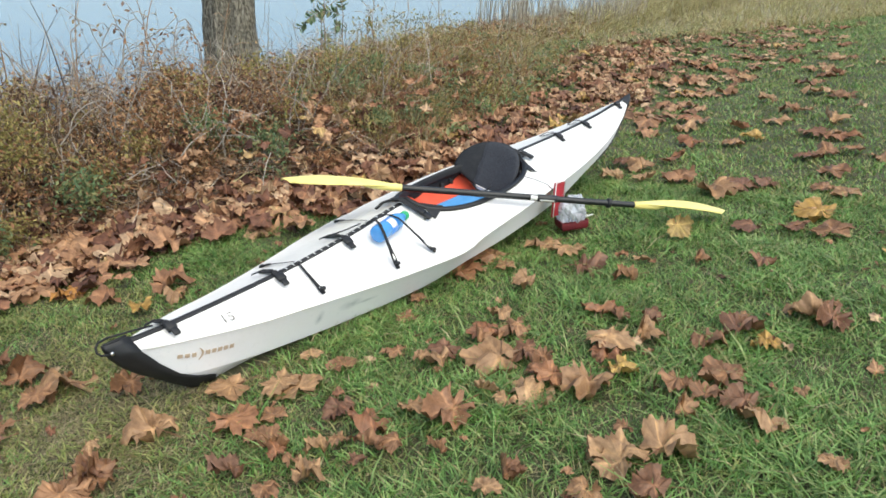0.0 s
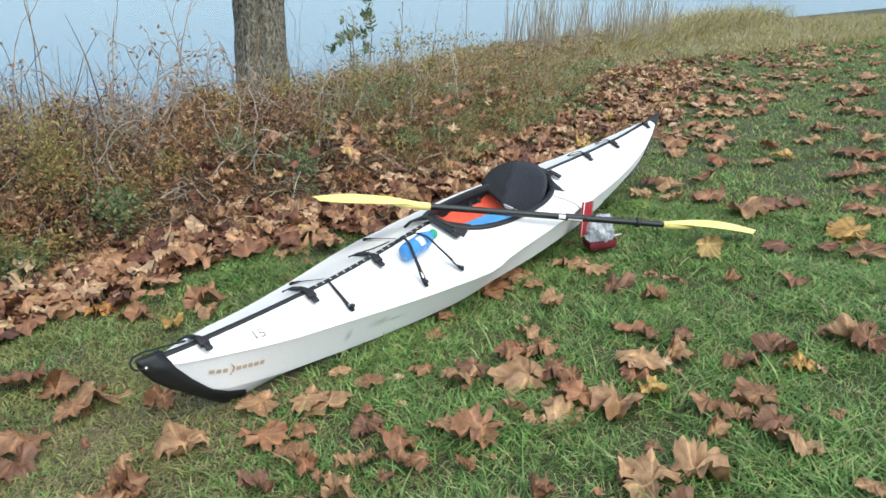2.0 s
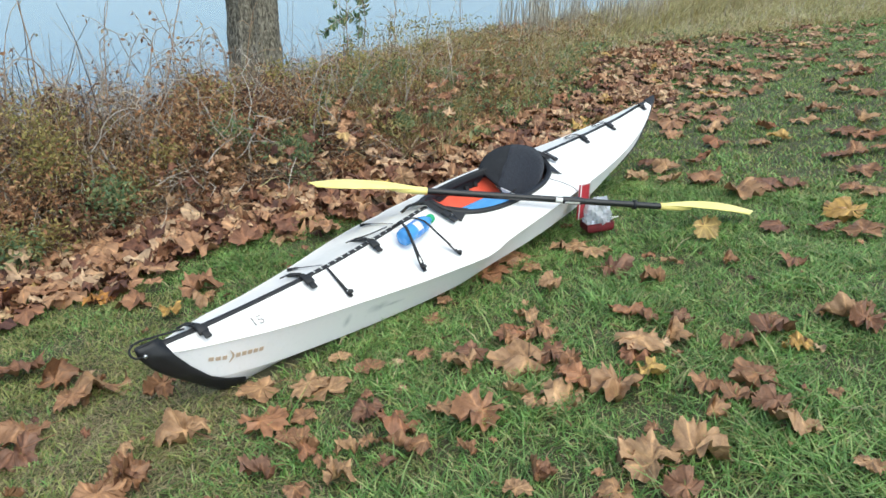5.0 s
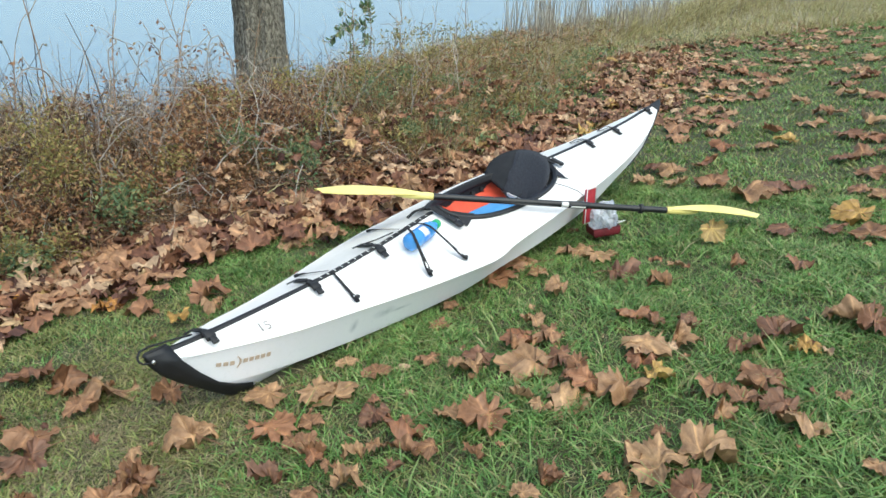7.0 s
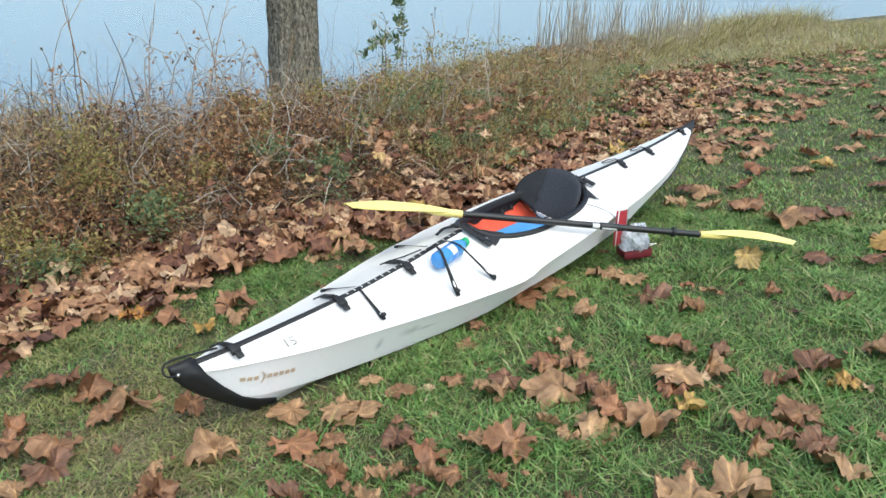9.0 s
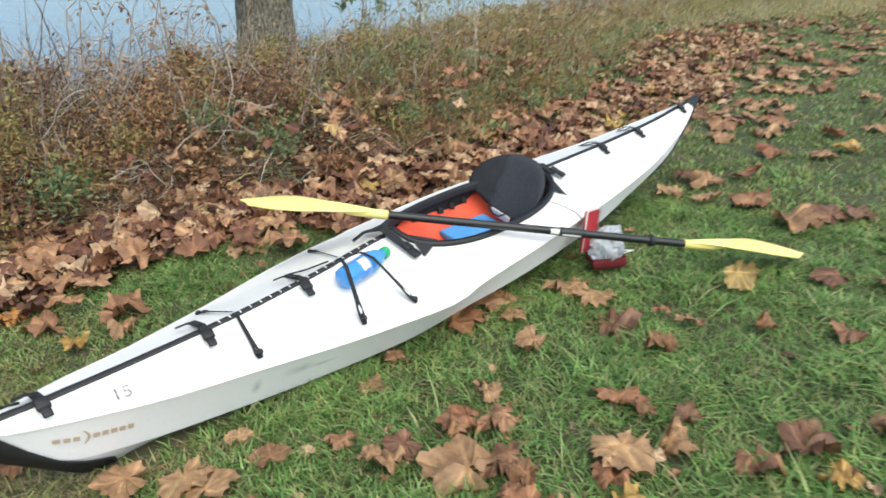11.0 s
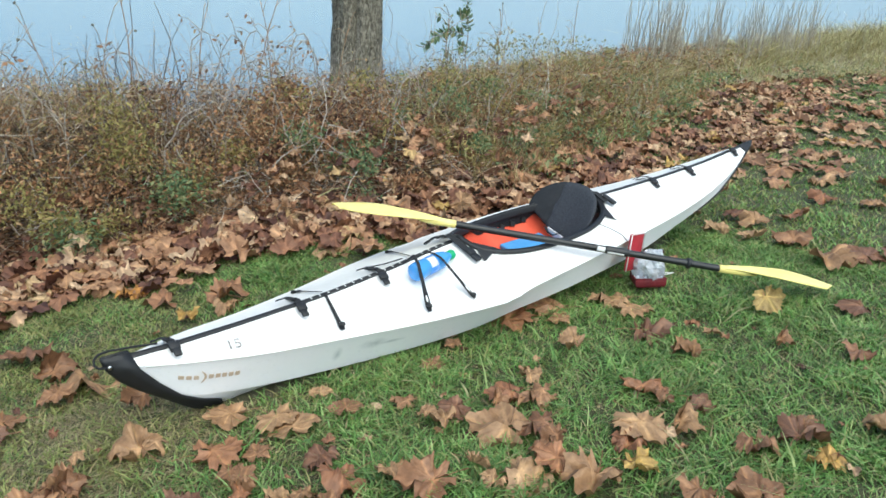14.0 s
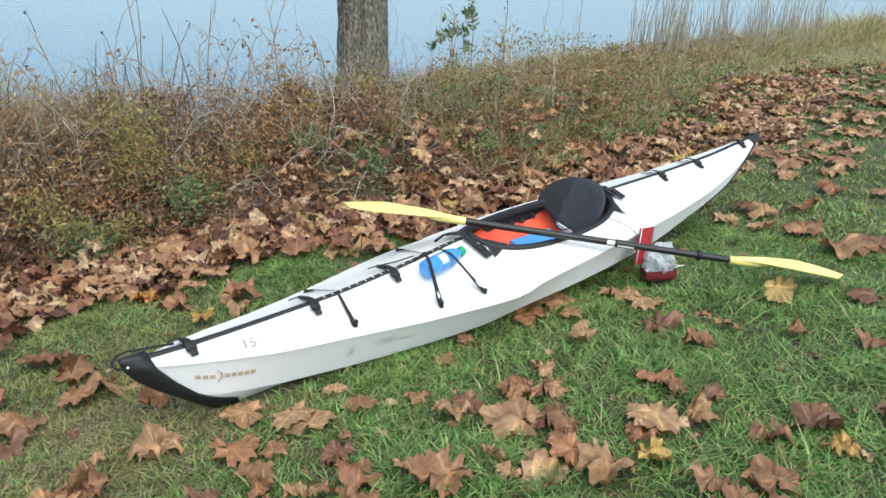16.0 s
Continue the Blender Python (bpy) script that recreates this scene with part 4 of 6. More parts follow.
# ---- fallen sycamore leaves ----
def leaf_shape(seed, curl, fine=True, fold=0.0, blunt=0.0):
    """A lobed leaf about one unit wide, creased along its lobes and curled. Returns points and faces, and the stem's points."""
    r = random.Random(seed)
    lobes = [(-122, 0.42), (-60, 0.54), (0, 0.6), (60, 0.54), (122, 0.42)]
    deep = r.uniform(0.43, 0.55)
    deep = max(deep, 0.5 * blunt)
    rim = []
    for i, (a, R) in enumerate(lobes):
        a += r.uniform(-5, 5)
        R *= r.uniform(0.82, 1.12) * (1 - 0.18 * blunt)
        teeth = ((-27, 0.8, 0), (-19, 0.93, 0.15), (-14, 0.86, 0.2), (-7, 0.92, 0.5), (0, 1.04, 1), (7, 0.9, 0.5), (14, 0.85, 0.2), (19, 0.92, 0.15), (27, 0.8, 0))
        for da, k, c in teeth if fine else ((-24, 0.86, 0), (-12, 0.9, 0.25), (0, 1.04, 1), (12, 0.9, 0.25), (24, 0.86, 0)):
            rim.append((a + da, R * k * r.uniform(0.95, 1.05), c))
        if i < 4:
            b = (a + lobes[i + 1][0]) / 2
            rim.append((b, deep * r.uniform(0.88, 1.08), -1))
    rim += [(166, 0.2, -0.5), (-166 + 360, 0.2, -0.5)]
    wob = [r.uniform(-1, 1) for _ in range(8)]
    axis = r.uniform(0, math.pi)
    pleat = r.uniform(0.05, 0.11)

    def lift(x, y, crease):
        d = math.hypot(x, y)
        u = x * math.cos(axis) + y * math.sin(axis)
        return curl * (0.9 * u * u + 0.5 * wob[0] * x * y + 0.35 * wob[1] * d * d) + pleat * crease * d / 0.5 + 0.03 * curl * wob[2] * math.sin(9 * x + wob[3] * 6) + 0.05 * curl * wob[4] * math.sin(7 * y + wob[5] * 6) + 0.25 * curl * max(0, d - 0.42) * wob[6]
    base = lift

    def lift(x, y, crease):
        c = noise.noise(Vector((x * 3.1 + seed * 7.7, y * 3.1, seed))) + 0.62 * noise.noise(Vector((x * 7.5 + seed, y * 7.5, 3.0)))
        return base(x, y, crease) + 0.33 * abs(curl) ** 0.5 * c
    crease, at = r.uniform(0, math.tau), r.uniform(0.02, 0.2)

    def folded(x, y, z):
        # one side of a folded leaf turns up along a crease
        d = x * math.cos(crease) + y * math.sin(crease) - at
        if not fold or d <= 0:
            return (x, y, z)
        back = d * (1 - math.cos(fold))
        return (x - back * math.cos(crease), y - back * math.sin(crease), z + d * math.sin(fold))
    n = len(rim)
    verts, vein = [(0, 0, lift(0, 0, 0) - 0.01)], [1.0]
    rings = (0.33, 0.68, 1.0) if fine else (0.55, 1.0)
    for f in rings:
        for a, R, c in rim:
            vein.append(max(c, 0.0) ** 2 * (1 - 0.5 * f * f))
            x, y = f * R * math.sin(math.radians(a)), f * R * math.cos(math.radians(a))
            verts.append(folded(x, y, lift(x, y, -c if f < 1 else -0.5 * c)))
    faces = [(0, 1 + k, 1 + (k + 1) % n) for k in range(n - 1)]
    for ring in range(len(rings) - 1):
        o, q = 1 + ring * n, 1 + (ring + 1) * n
        faces += [(o + k, q + k, q + k + 1, o + k + 1) for k in range(n - 1)]
    return verts, faces, vein


def ground_frame(x, y, turn, tip=0.0, tip_dir=0.0, up=0.0):
    """A pose on the ground with its slope, turned about its own upright and tipped."""
    e = 0.05
    n = Vector((float(height(x - e, y) - height(x + e, y)) / (2 * e), float(height(x, y - e) - height(x, y + e)) / (2 * e), 1)).normalized()
    q = Vector((0, 0, 1)).rotation_difference(n).to_matrix().to_4x4()
    return Matrix.Translation((x, y, float(height(x, y)) + up)) @ q @ Matrix.Rotation(tip, 4, (math.cos(tip_dir), math.sin(tip_dir), 0)) @ Matrix.Rotation(turn, 4, "Z")


CURLS = ((1, 0.45, 0), (2, 0.9, 0), (3, -0.7, 0), (4, 1.2, 0), (5, -1.0, 0), (6, 0.6, 0), (7, 1.5, 0), (8, -1.2, 0), (9, 0.7, 1.3), (10, -0.7, 2.4), (11, 0.9, 1.8), (12, -0.6, 0.9), (13, 1.1, 2.0), (14, -0.9, 1.1))
VARIANTS = [leaf_shape(s, c, True, f) for s, c, f in CURLS]
BLUNT = [leaf_shape(s + 40, 0.4 * c, True, 0, 1.0) for s, c, f in CURLS]
ROUGH_LEAVES = [leaf_shape(s + 20, c * 0.75, False, f if f > 1.9 else 0) for s, c, f in CURLS]
STEM = tube([(0, -0.02, 0.0), (0.02, -0.2, 0.015), (0.06, -0.38, 0.05), (0.12, -0.55, 0.04)], [0.011, 0.008, 0.007, 0.01], 5)
STEM_MESH = bpy.data.meshes.new("leaf_stem")
STEM.to_mesh(STEM_MESH)
STEM.free()
STEM_MESH.materials.append(LITTER)
LEAF_MESH = {}
for tone, m in LEAF.items():
    for k, (v, f, w) in enumerate(BLUNT if tone == "o" else VARIANTS):
        me = bpy.data.meshes.new("fallen_leaf")
        me.from_pydata(v, [], f)
        me.attributes.new("vein", "FLOAT", "POINT").data.foreach_set("value", w)
        me.materials.append(m)
        me.shade_smooth()
        LEAF_MESH[tone, k] = me
WORDS = {"r": "russet curled fallen sycamore leaf on the grass", "t": "pale tan fallen sycamore leaf on the grass", "b": "brown dry fallen sycamore leaf on the grass",
         "d": "dark purplish brown fallen sycamore leaf on the grass", "y": "yellow orange fallen sycamore leaf on the grass", "o": "olive yellow sycamore leaf standing under a paddle blade"}
rl = random.Random(11)


def drop_leaf(x, y, size, tone, tip=None, up=0.042, facing=None):
    k = rl.randrange(len(CURLS))
    beside = -0.5 < y < -0.05 and 0.15 < x < 3.0
    if tip is None and x > 2.6:
        tip = rl.uniform(0.0, 0.12)
    if tip is None and beside:
        up = 0.03
        tip, k = 0.06, (0, 2, 5)[k % 3]
    ob = new("fallen_leaf", LEAF_MESH[tone, k])
    m = ground_frame(x, y, rl.uniform(0, math.tau), rl.uniform(0.02, 0.24) if tip is None else tip, rl.uniform(0, math.tau) if facing is None else facing, up)
    ob.matrix_world = SITE @ m @ Matrix.Diagonal((size * rl.uniform(0.75, 1.05), size, size * rl.uniform(0.85, 1.2) * (0.6 if beside or x > 2.6 else 0.88), 1))
    tagged(ob, WORDS[tone], "leaf", "leaves fallen on the lawn")
    st = new("leaf_stem", STEM_MESH)
    st.parent = ob
    return ob


DARK_LEAVES_A = [(-0.59, 1.22, 0.15), (-0.3, 0.49, 0.09), (-0.27, 0.22, 0.15), (-0.17, -0.19, 0.11), (-0.14, -0.19, 0.11), (-0.03, 0.79, 0.16), (0.06, -0.5, 0.1), (0.24, -0.79, 0.06), (0.33, -0.78, 0.1), (0.4, -0.95, 0.06), (0.44, -1.16, 0.06), (0.44, -0.53, 0.11), (0.55, -1.48, 0.1), (0.59, -0.86, 0.16), (0.8, 0.86, 0.17), (0.89, -0.61, 0.11), (1.01, -0.87, 0.13), (1.03, -1.56, 0.11), (1.05, -0.3, 0.1), (1.4, -1.33, 0.14), (1.42, -1.02, 0.08), (1.47, -1.11, 0.09), (1.51, -1.41, 0.13), (1.7, -1.67, 0.14), (1.81, -0.68, 0.17), (2.18, -1.32, 0.11), (2.64, -1.16, 0.14), (2.71, -1.32, 0.16), (3.31, -0.93, 0.19), (3.45, -1.02, 0.17)]
DARK_LEAVES_B = [(3.63, -0.07, 0.14), (4.17, -1.07, 0.14), (4.89, -0.97, 0.34), (5.81, 0.48, 0.29), (7.39, -0.43, 0.34), (10.64, 1.27, 0.34), (11.36, 1.06, 0.34), (13.66, 1.27, 0.34)]
BROWN_LEAVES_A = [(-0.56, 0.55, 0.14), (-0.5, -0.04, 0.08), (-0.39, -0.01, 0.06), (-0.33, 0.46, 0.13), (-0.25, -0.21, 0.14), (-0.22, -0.18, 0.09), (-0.21, 0.31, 0.17), (-0.16, -0.22, 0.12), (-0.03, 0.39, 0.12), (-0, 0.58, 0.14), (0.05, -0.65, 0.07), (0.17, -0.62, 0.06), (0.19, -0.51, 0.09), (0.19, 0.19, 0.11), (0.22, -0.47, 0.09), (0.22, -0.41, 0.09), (0.31, -0.39, 0.08), (0.37, -0.83, 0.07), (0.42, -1.15, 0.09), (0.64, -1.31, 0.1), (0.64, -0.36, 0.1), (0.75, -1.32, 0.05), (0.82, -0.45, 0.08), (0.9, -0.95, 0.07), (0.94, -1.05, 0.07), (0.99, -0.94, 0.08), (1.01, -0.67, 0.09), (1.02, -1.45, 0.09), (1.07, -1.35, 0.09), (1.15, -0.74, 0.12)]
BROWN_LEAVES_B = [(1.16, -1.47, 0.14), (1.21, -0.24, 0.06), (1.6, -1.39, 0.07), (1.75, -0.27, 0.18), (1.76, -0.91, 0.12), (1.8, -1.64, 0.07), (2.09, -1.08, 0.09), (2.25, -0.23, 0.07), (2.69, -1.49, 0.15), (3.31, -0.57, 0.24), (3.37, -1.33, 0.12), (3.79, -1.3, 0.17), (4.28, -1.18, 0.26), (4.65, 0.18, 0.23), (5.04, 0.31, 0.22), (5.86, -0.65, 0.28), (6.29, 0.83, 0.32), (6.64, -0.94, 0.31), (6.66, 0.17, 0.22), (6.98, 1.17, 0.28), (7.16, 0.85, 0.31), (8.06, -0.49, 0.34), (8.23, 0.54, 0.34), (8.41, 1.09, 0.3), (9.4, 0.22, 0.34), (11.14, 1.75, 0.34), (11.9, 2.5, 0.34), (13.25, 0.56, 0.34)]
TAN_LEAVES_A = [(-0.46, 0.17, 0.12), (-0.39, 0.17, 0.09), (-0.32, -0.24, 0.09), (-0.18, -0.17, 0.08), (-0.09, -0.05, 0.05), (0.07, -0.13, 0.17), (0.07, 0.4, 0.25), (0.14, -0.72, 0.1), (0.25, -0.65, 0.08), (0.3, -0.67, 0.08), (0.33, -1.14, 0.07), (0.35, -0.14, 0.15), (0.45, -0.25, 0.14), (0.46, -0.34, 0.14), (0.47, -1.34, 0.1), (0.53, -0.74, 0.07), (0.61, -1.37, 0.14), (0.63, -0.22, 0.07), (0.71, -1.44, 0.17), (0.71, -0.97, 0.07), (0.72, -0.87, 0.08), (0.76, 0.75, 0.12), (0.77, -1, 0.16), (0.8, -0.57, 0.07), (0.82, -0.64, 0.08), (0.87, -1.81, 0.07), (0.91, -0.82, 0.18), (0.92, -1.42, 0.09), (0.93, -1.13, 0.14), (0.97, -1.62, 0.14)]
TAN_LEAVES_B = [(1.17, -1.68, 0.05), (1.21, -0.63, 0.08), (1.22, -1.06, 0.16), (1.32, -1.14, 0.12), (1.55, -0.55, 0.1), (1.67, -0.37, 0.09), (1.71, -1.6, 0.14), (1.98, -0.87, 0.08), (1.98, -0.49, 0.19), (2.02, -0.4, 0.16), (3.01, -1.33, 0.17), (3.18, -0.79, 0.24), (3.22, -0.38, 0.17), (3.27, -0.18, 0.17), (3.28, -1.46, 0.13), (3.57, -0.23, 0.25), (4.41, -0.56, 0.16), (4.87, -0.05, 0.25), (5.31, -0.61, 0.22), (5.4, -1.02, 0.22), (6.24, -0.37, 0.19), (6.86, -0.59, 0.32), (7.45, 0.58, 0.31), (7.65, 0.17, 0.34), (8.5, -0.27, 0.34), (9.61, -0.4, 0.34), (9.71, 0.85, 0.34), (11.23, 0.55, 0.34)]
YELLOW_LEAVES = [(0.24, 1.61, 0.16), (0.52, 1.21, 0.13), (0.58, 0.77, 0.09), (1.05, -1.17, 0.1), (1.46, -1.51, 0.1), (2.95, -1.4, 0.2), (4.61, -0.66, 0.17), (6.57, 0.45, 0.3)]
RUSSET_LEAVES = [(-0.26, 0.56, 0.1), (0.18, -0.55, 0.07), (0.22, -0.29, 0.17), (0.42, -0.68, 0.15), (0.9, -1.02, 0.13), (1.08, -0.67, 0.12), (1.12, -1.1, 0.11), (1.4, -0.95, 0.15), (1.51, -0.22, 0.18), (2.01, -0.78, 0.06), (3.78, -0.35, 0.19), (4.36, -0.29, 0.19), (4.82, -1.16, 0.24), (4.97, -0.41, 0.21), (5.19, 0.03, 0.32), (7.93, 1.2, 0.31), (8.26, 0.77, 0.34), (11.38, -0.12, 0.34), (14.23, 0.39, 0.34)]
for tone, rows in (("d", DARK_LEAVES_A), ("d", DARK_LEAVES_B), ("b", BROWN_LEAVES_A), ("b", BROWN_LEAVES_B), ("t", TAN_LEAVES_A), ("t", TAN_LEAVES_B), ("y", YELLOW_LEAVES), ("r", RUSSET_LEAVES)):
    for x, y, size in rows:
        drop_leaf(x, y, min(1.2 * size, 0.25), tone)
        if size > 0.25:
            drop_leaf(x + rl.uniform(-0.1, 0.1), y + rl.choice((-0.13, 0.13)), rl.uniform(0.16, 0.22), rl.choice("tbbdr"))
drop_leaf(2.338, -0.897, 0.16, "o", -0.9, 0.085, 1.97)
drop_leaf(2.3, 0.92, 0.19, "t", -1.1, 0.14, 1.97)
# leaves out on the slope, past the kayak's paddle
for _ in range(60):
    drop_leaf(rl.uniform(3.4, 9.0), rl.uniform(-3.6, -1.5), rl.uniform(0.13, 0.24), rl.choice("ttttbbbbdr"), tip=rl.uniform(0.02, 0.25), up=0.025)


def leaf_drift(name, n, where, label, seed, size=(0.1, 0.22), mat=LITTER, up=(0.0, 0.09), tip=0.7, relief=1.0):
    """Many curled leaves joined into one drift."""
    r = np.random.RandomState(seed)
    xy = where(r, n)
    V, L, C, W, base = [], [], [], [], 0
    for x, y in zip(*xy):
        v, f, w = ROUGH_LEAVES[r.randint(len(CURLS))]
        W += w
        m = ground_frame(x, y, r.uniform(0, 6.28), abs(r.randn()) * tip * 0.6, r.uniform(0, 6.28), r.uniform(*up))
        s = r.uniform(*size)
        A = np.array(m.to_3x3()) * s @ np.diag([r.uniform(0.65, 1.1), 1.0, relief * r.uniform(0.6, 1.15)])
        V.append(np.array(v) @ A.T + np.array(m.translation))
        for q in f:
            L.extend(base + i for i in q)
            C.append(len(q))
        base += len(v)
    mesh_of(name, np.concatenate(V), L, C, mat, label, "leaves", vein=W)


def drift(r, n):
    x = np.concatenate([r.uniform(-3.6, 4.5, int(n * 0.75)), r.uniform(4.5, 12, n - int(n * 0.75))])
    t = r.rand(n) ** 1.2
    a, b = litter_edge(x), brush_edge(x) + 0.6
    y = a - 0.1 + (b - a) * t + 0.12 * r.randn(n)
    thin = waves(x, y, 91, 0.8) + 0.4 * r.randn(n) - 1.3 * step(3.4, 5.0, x)
    keep = ~((np.abs(y) < 0.42) & (x < 3.4)) & (thin > -1.1) & (r.rand(n) < np.clip((x + 3.8) / 1.8, 0, 1))
    return x[keep], y[keep]


def slope_leaves(r, n):
    x, y = 5.5 + 11 * r.rand(n), r.uniform(-3.5, 3.0, n)
    keep = waves(x, y, 31, 2.5) + 0.35 * (y > 0) > 0.15
    return x[keep], y[keep]


leaf_drift("leaf_drift", 4600, drift, "deep drift of brown fallen sycamore leaves before the thicket", 21, (0.08, 0.19), up=(0.005, 0.08), tip=0.42)
leaf_drift("scattered_leaves", 380, slope_leaves, "brown leaves scattered up the lawn", 22, (0.1, 0.22), PALE_LITTER, up=(0.015, 0.05), tip=0.22, relief=0.7)


def bank_scatter(r, n):
    """The broad scatter of leaves before the straw bank, up the slope."""
    x = 5.0 + 10.5 * r.rand(n) ** 1.1
    low = 0.1 + 0.04 * (x - 5)
    y = low + (litter_edge(x) + 0.5 - low) * r.rand(n) ** 0.8
    keep = waves(x, y, 99, 0.9) + 0.5 * r.randn(n) > -0.25
    return x[keep], y[keep]


leaf_drift("slope_scatter", 850, bank_scatter, "brown leaves lying thick before the straw bank", 29, (0.09, 0.18), PALE_LITTER, up=(0.015, 0.05), tip=0.22, relief=0.7)


def far_drift(r, n):
    x = r.uniform(2.6, 9.0, n)
    y = litter_edge(x) - 0.2 + (brush_edge(x) + 0.55 - litter_edge(x)) * r.rand(n)
    keep = (waves(x, y, 95, 0.9) > -0.5) & ~((y < 0.42) & (x < 3.5))
    return x[keep], y[keep]


leaf_drift("leaf_layer", 1150, far_drift, "thin layer of brown leaves over the bank's foot", 25, (0.06, 0.15), PALE_LITTER, up=(0.005, 0.07), tip=0.5)


def round_about(r, n):
    x, y = 1.5 + 4.0 * r.randn(n), -2.5 + 2.6 * r.randn(n)
    keep = (((x < -2.2) | (y < -2.1)) & (y < litter_edge(x)) & ((x < 3.2) | (y < -2.6))) & ~((np.abs(x + 0.7) < 0.9) & (np.abs(y + 2.0) < 0.35))
    return x[keep], y[keep]


leaf_drift("lawn_leaves", 420, round_about, "brown leaves scattered over the lawn round about", 28, (0.09, 0.2), up=(0.02, 0.05), tip=0.3)


def crumbs(r, n):
    x, y = r.uniform(-1.4, 3.0, n), r.uniform(-2.0, 1.2, n)
    keep = ~under_kayak(x, y)
    return x[keep], y[keep]


leaf_drift("leaf_fragments", 260, crumbs, "small broken bits of brown leaf in the grass", 23, (0.02, 0.055), up=(0.01, 0.035), tip=0.8)


# ---- thicket along the shore ----
def stems(name, n, where, tall, mat, label, category, thick=0.003, bend=0.35, seg=5, seed=3, sides=3, kinky=0.035, reach=0.8):
    """Thin bent stems, each a little three-sided rod."""
    r = np.random.RandomState(seed)
    x, y, f = where(r, n)
    n = len(x)
    z = height(x, y) - 0.01
    h = tall * f * r.uniform(0.45, 1.15, n)
    az = r.uniform(0, math.tau, n)
    ln = np.minimum(bend * h * np.minimum(np.abs(r.randn(n)), 1.3), reach)
    arc = r.uniform(0.8, 2.6, n)
    kink = r.randn(n, seg + 1, 2) * (kinky * h)[:, None, None]
    kink[:, 0] = 0
    V = np.zeros((n, seg + 1, sides, 3))
    for k in range(seg + 1):
        t = k / seg
        cx = x + np.cos(az) * ln * t ** arc + kink[:, k, 0] + UP.x * h * t
        cy = y + np.sin(az) * ln * t ** arc + kink[:, k, 1] + UP.y * h * t
        cz = z + h * (t - 0.35 * np.minimum(ln / np.maximum(h, 0.01), 1.2) * t ** 2.5)
        w = thick * (1 - 0.75 * t) * r.uniform(0.8, 1.2, n)
        for j in range(sides):
            a = math.tau * j / sides
            ca, sa = (np.cos(az + 1.2 + a), np.sin(az + 1.2 + a)) if sides == 2 else (math.cos(a), math.sin(a))
            V[:, k, j] = np.stack([cx + w * ca, cy + w * sa, cz], -1)
    q = []
    for k in range(seg):
        for j in range(1 if sides == 2 else sides):
            j2 = (j + 1) % sides
            q.append([k * sides + j, k * sides + j2, (k + 1) * sides + j2, (k + 1) * sides + j])
    q = np.array(q)
    base = (np.arange(n) * (seg + 1) * sides)[:, None, None]
    loops = (base + q[None]).ravel()
    mesh_of(name, V.reshape(-1, 3), loops, np.full(n * len(q), 4), mat, label, category)
    return V


def leaflets(name, n, where, size, mat, label, seed, hang=0.3):
    """Small folded leaves in the air of a thicket. where gives x, y and z over the ground."""
    r = np.random.RandomState(seed)
    x, y, up = where(r, n)
    n = len(x)
    c = np.stack([x, y, height(x, y) + up], -1)
    s = size * r.uniform(0.5, 1.4, n)
    a = r.randn(n, 3)
    a[:, 2] -= hang
    a /= np.linalg.norm(a, axis=1)[:, None]
    b = np.cross(a, r.randn(n, 3))
    b /= np.linalg.norm(b, axis=1)[:, None]
    k = np.cross(a, b)
    V = np.stack([c, c + (0.45 * a + 0.2 * b + 0.14 * k) * s[:, None], c + a * s[:, None], c + (0.5 * a - 0.2 * b + 0.14 * k) * s[:, None]], 1)
    q = np.array([[0, 1, 2], [0, 2, 3]])
    loops = ((np.arange(n) * 4)[:, None, None] + q[None]).ravel()
    mesh_of(name, V.reshape(-1, 3), loops, np.full(2 * n, 3), mat, label, "foliage")


def crown_height(x, y):
    """How tall the thicket stands at a place."""
    d = y - brush_edge(x)
    tall = np.interp(x, [-3, 0, 1.5, 3, 4.5, 7, 12], [1.3, 1.28, 1.02, 0.7, 0.58, 0.5, 0.45])
    return tall * (0.25 + 0.75 * step(0.0, np.interp(x, [1.0, 2.0], [1.0, 1.3]), d)) * (1 + 0.14 * waves(x, y, 40, 0.8) + 0.16 * np.clip(hollows(x, y), -1.2, 1.0))


def hollows(x, y):
    """Where the growth stands in mounds (above 0) and where dark gaps open between them."""
    return waves(x, y, 200, 0.42) + 0.5 * waves(x, y, 201, 1.0)


def thicket(r, n, x0=-3.0, x1=6.0, deep=2.6, power=1.0):
    x = r.uniform(x0, x1, n)
    y = brush_edge(x) + 0.12 * r.randn(n) + deep * r.rand(n) ** power
    keep = r.rand(n) < np.clip(0.6 + 0.8 * hollows(x, y), 0.08, 1)
    return x[keep], y[keep]


def patch_of(seed, bias=0.0, size=0.55):
    """Stems of one kind gather in patches."""
    def where(r, n):
        x, y = thicket(r, n, power=1.3)
        keep = waves(x, y, seed, size) + 0.35 * r.randn(len(x)) > bias
        x, y = x[keep], y[keep]
        return x, y, crown_height(x, y)
    return where


def in_thicket(seed, cut, x0=-3.0, x1=5.0, low=0.02, high=0.95, deep=2.4):
    def where(r, n):
        x, y = thicket(r, n, x0, x1, deep, 1.3)
        keep = waves(x, y, seed, 0.7) + 0.3 * r.randn(len(x)) > cut
        x, y = x[keep], y[keep]
        return x, y, crown_height(x, y) * r.uniform(low, high, len(x)) ** 0.8
    return where


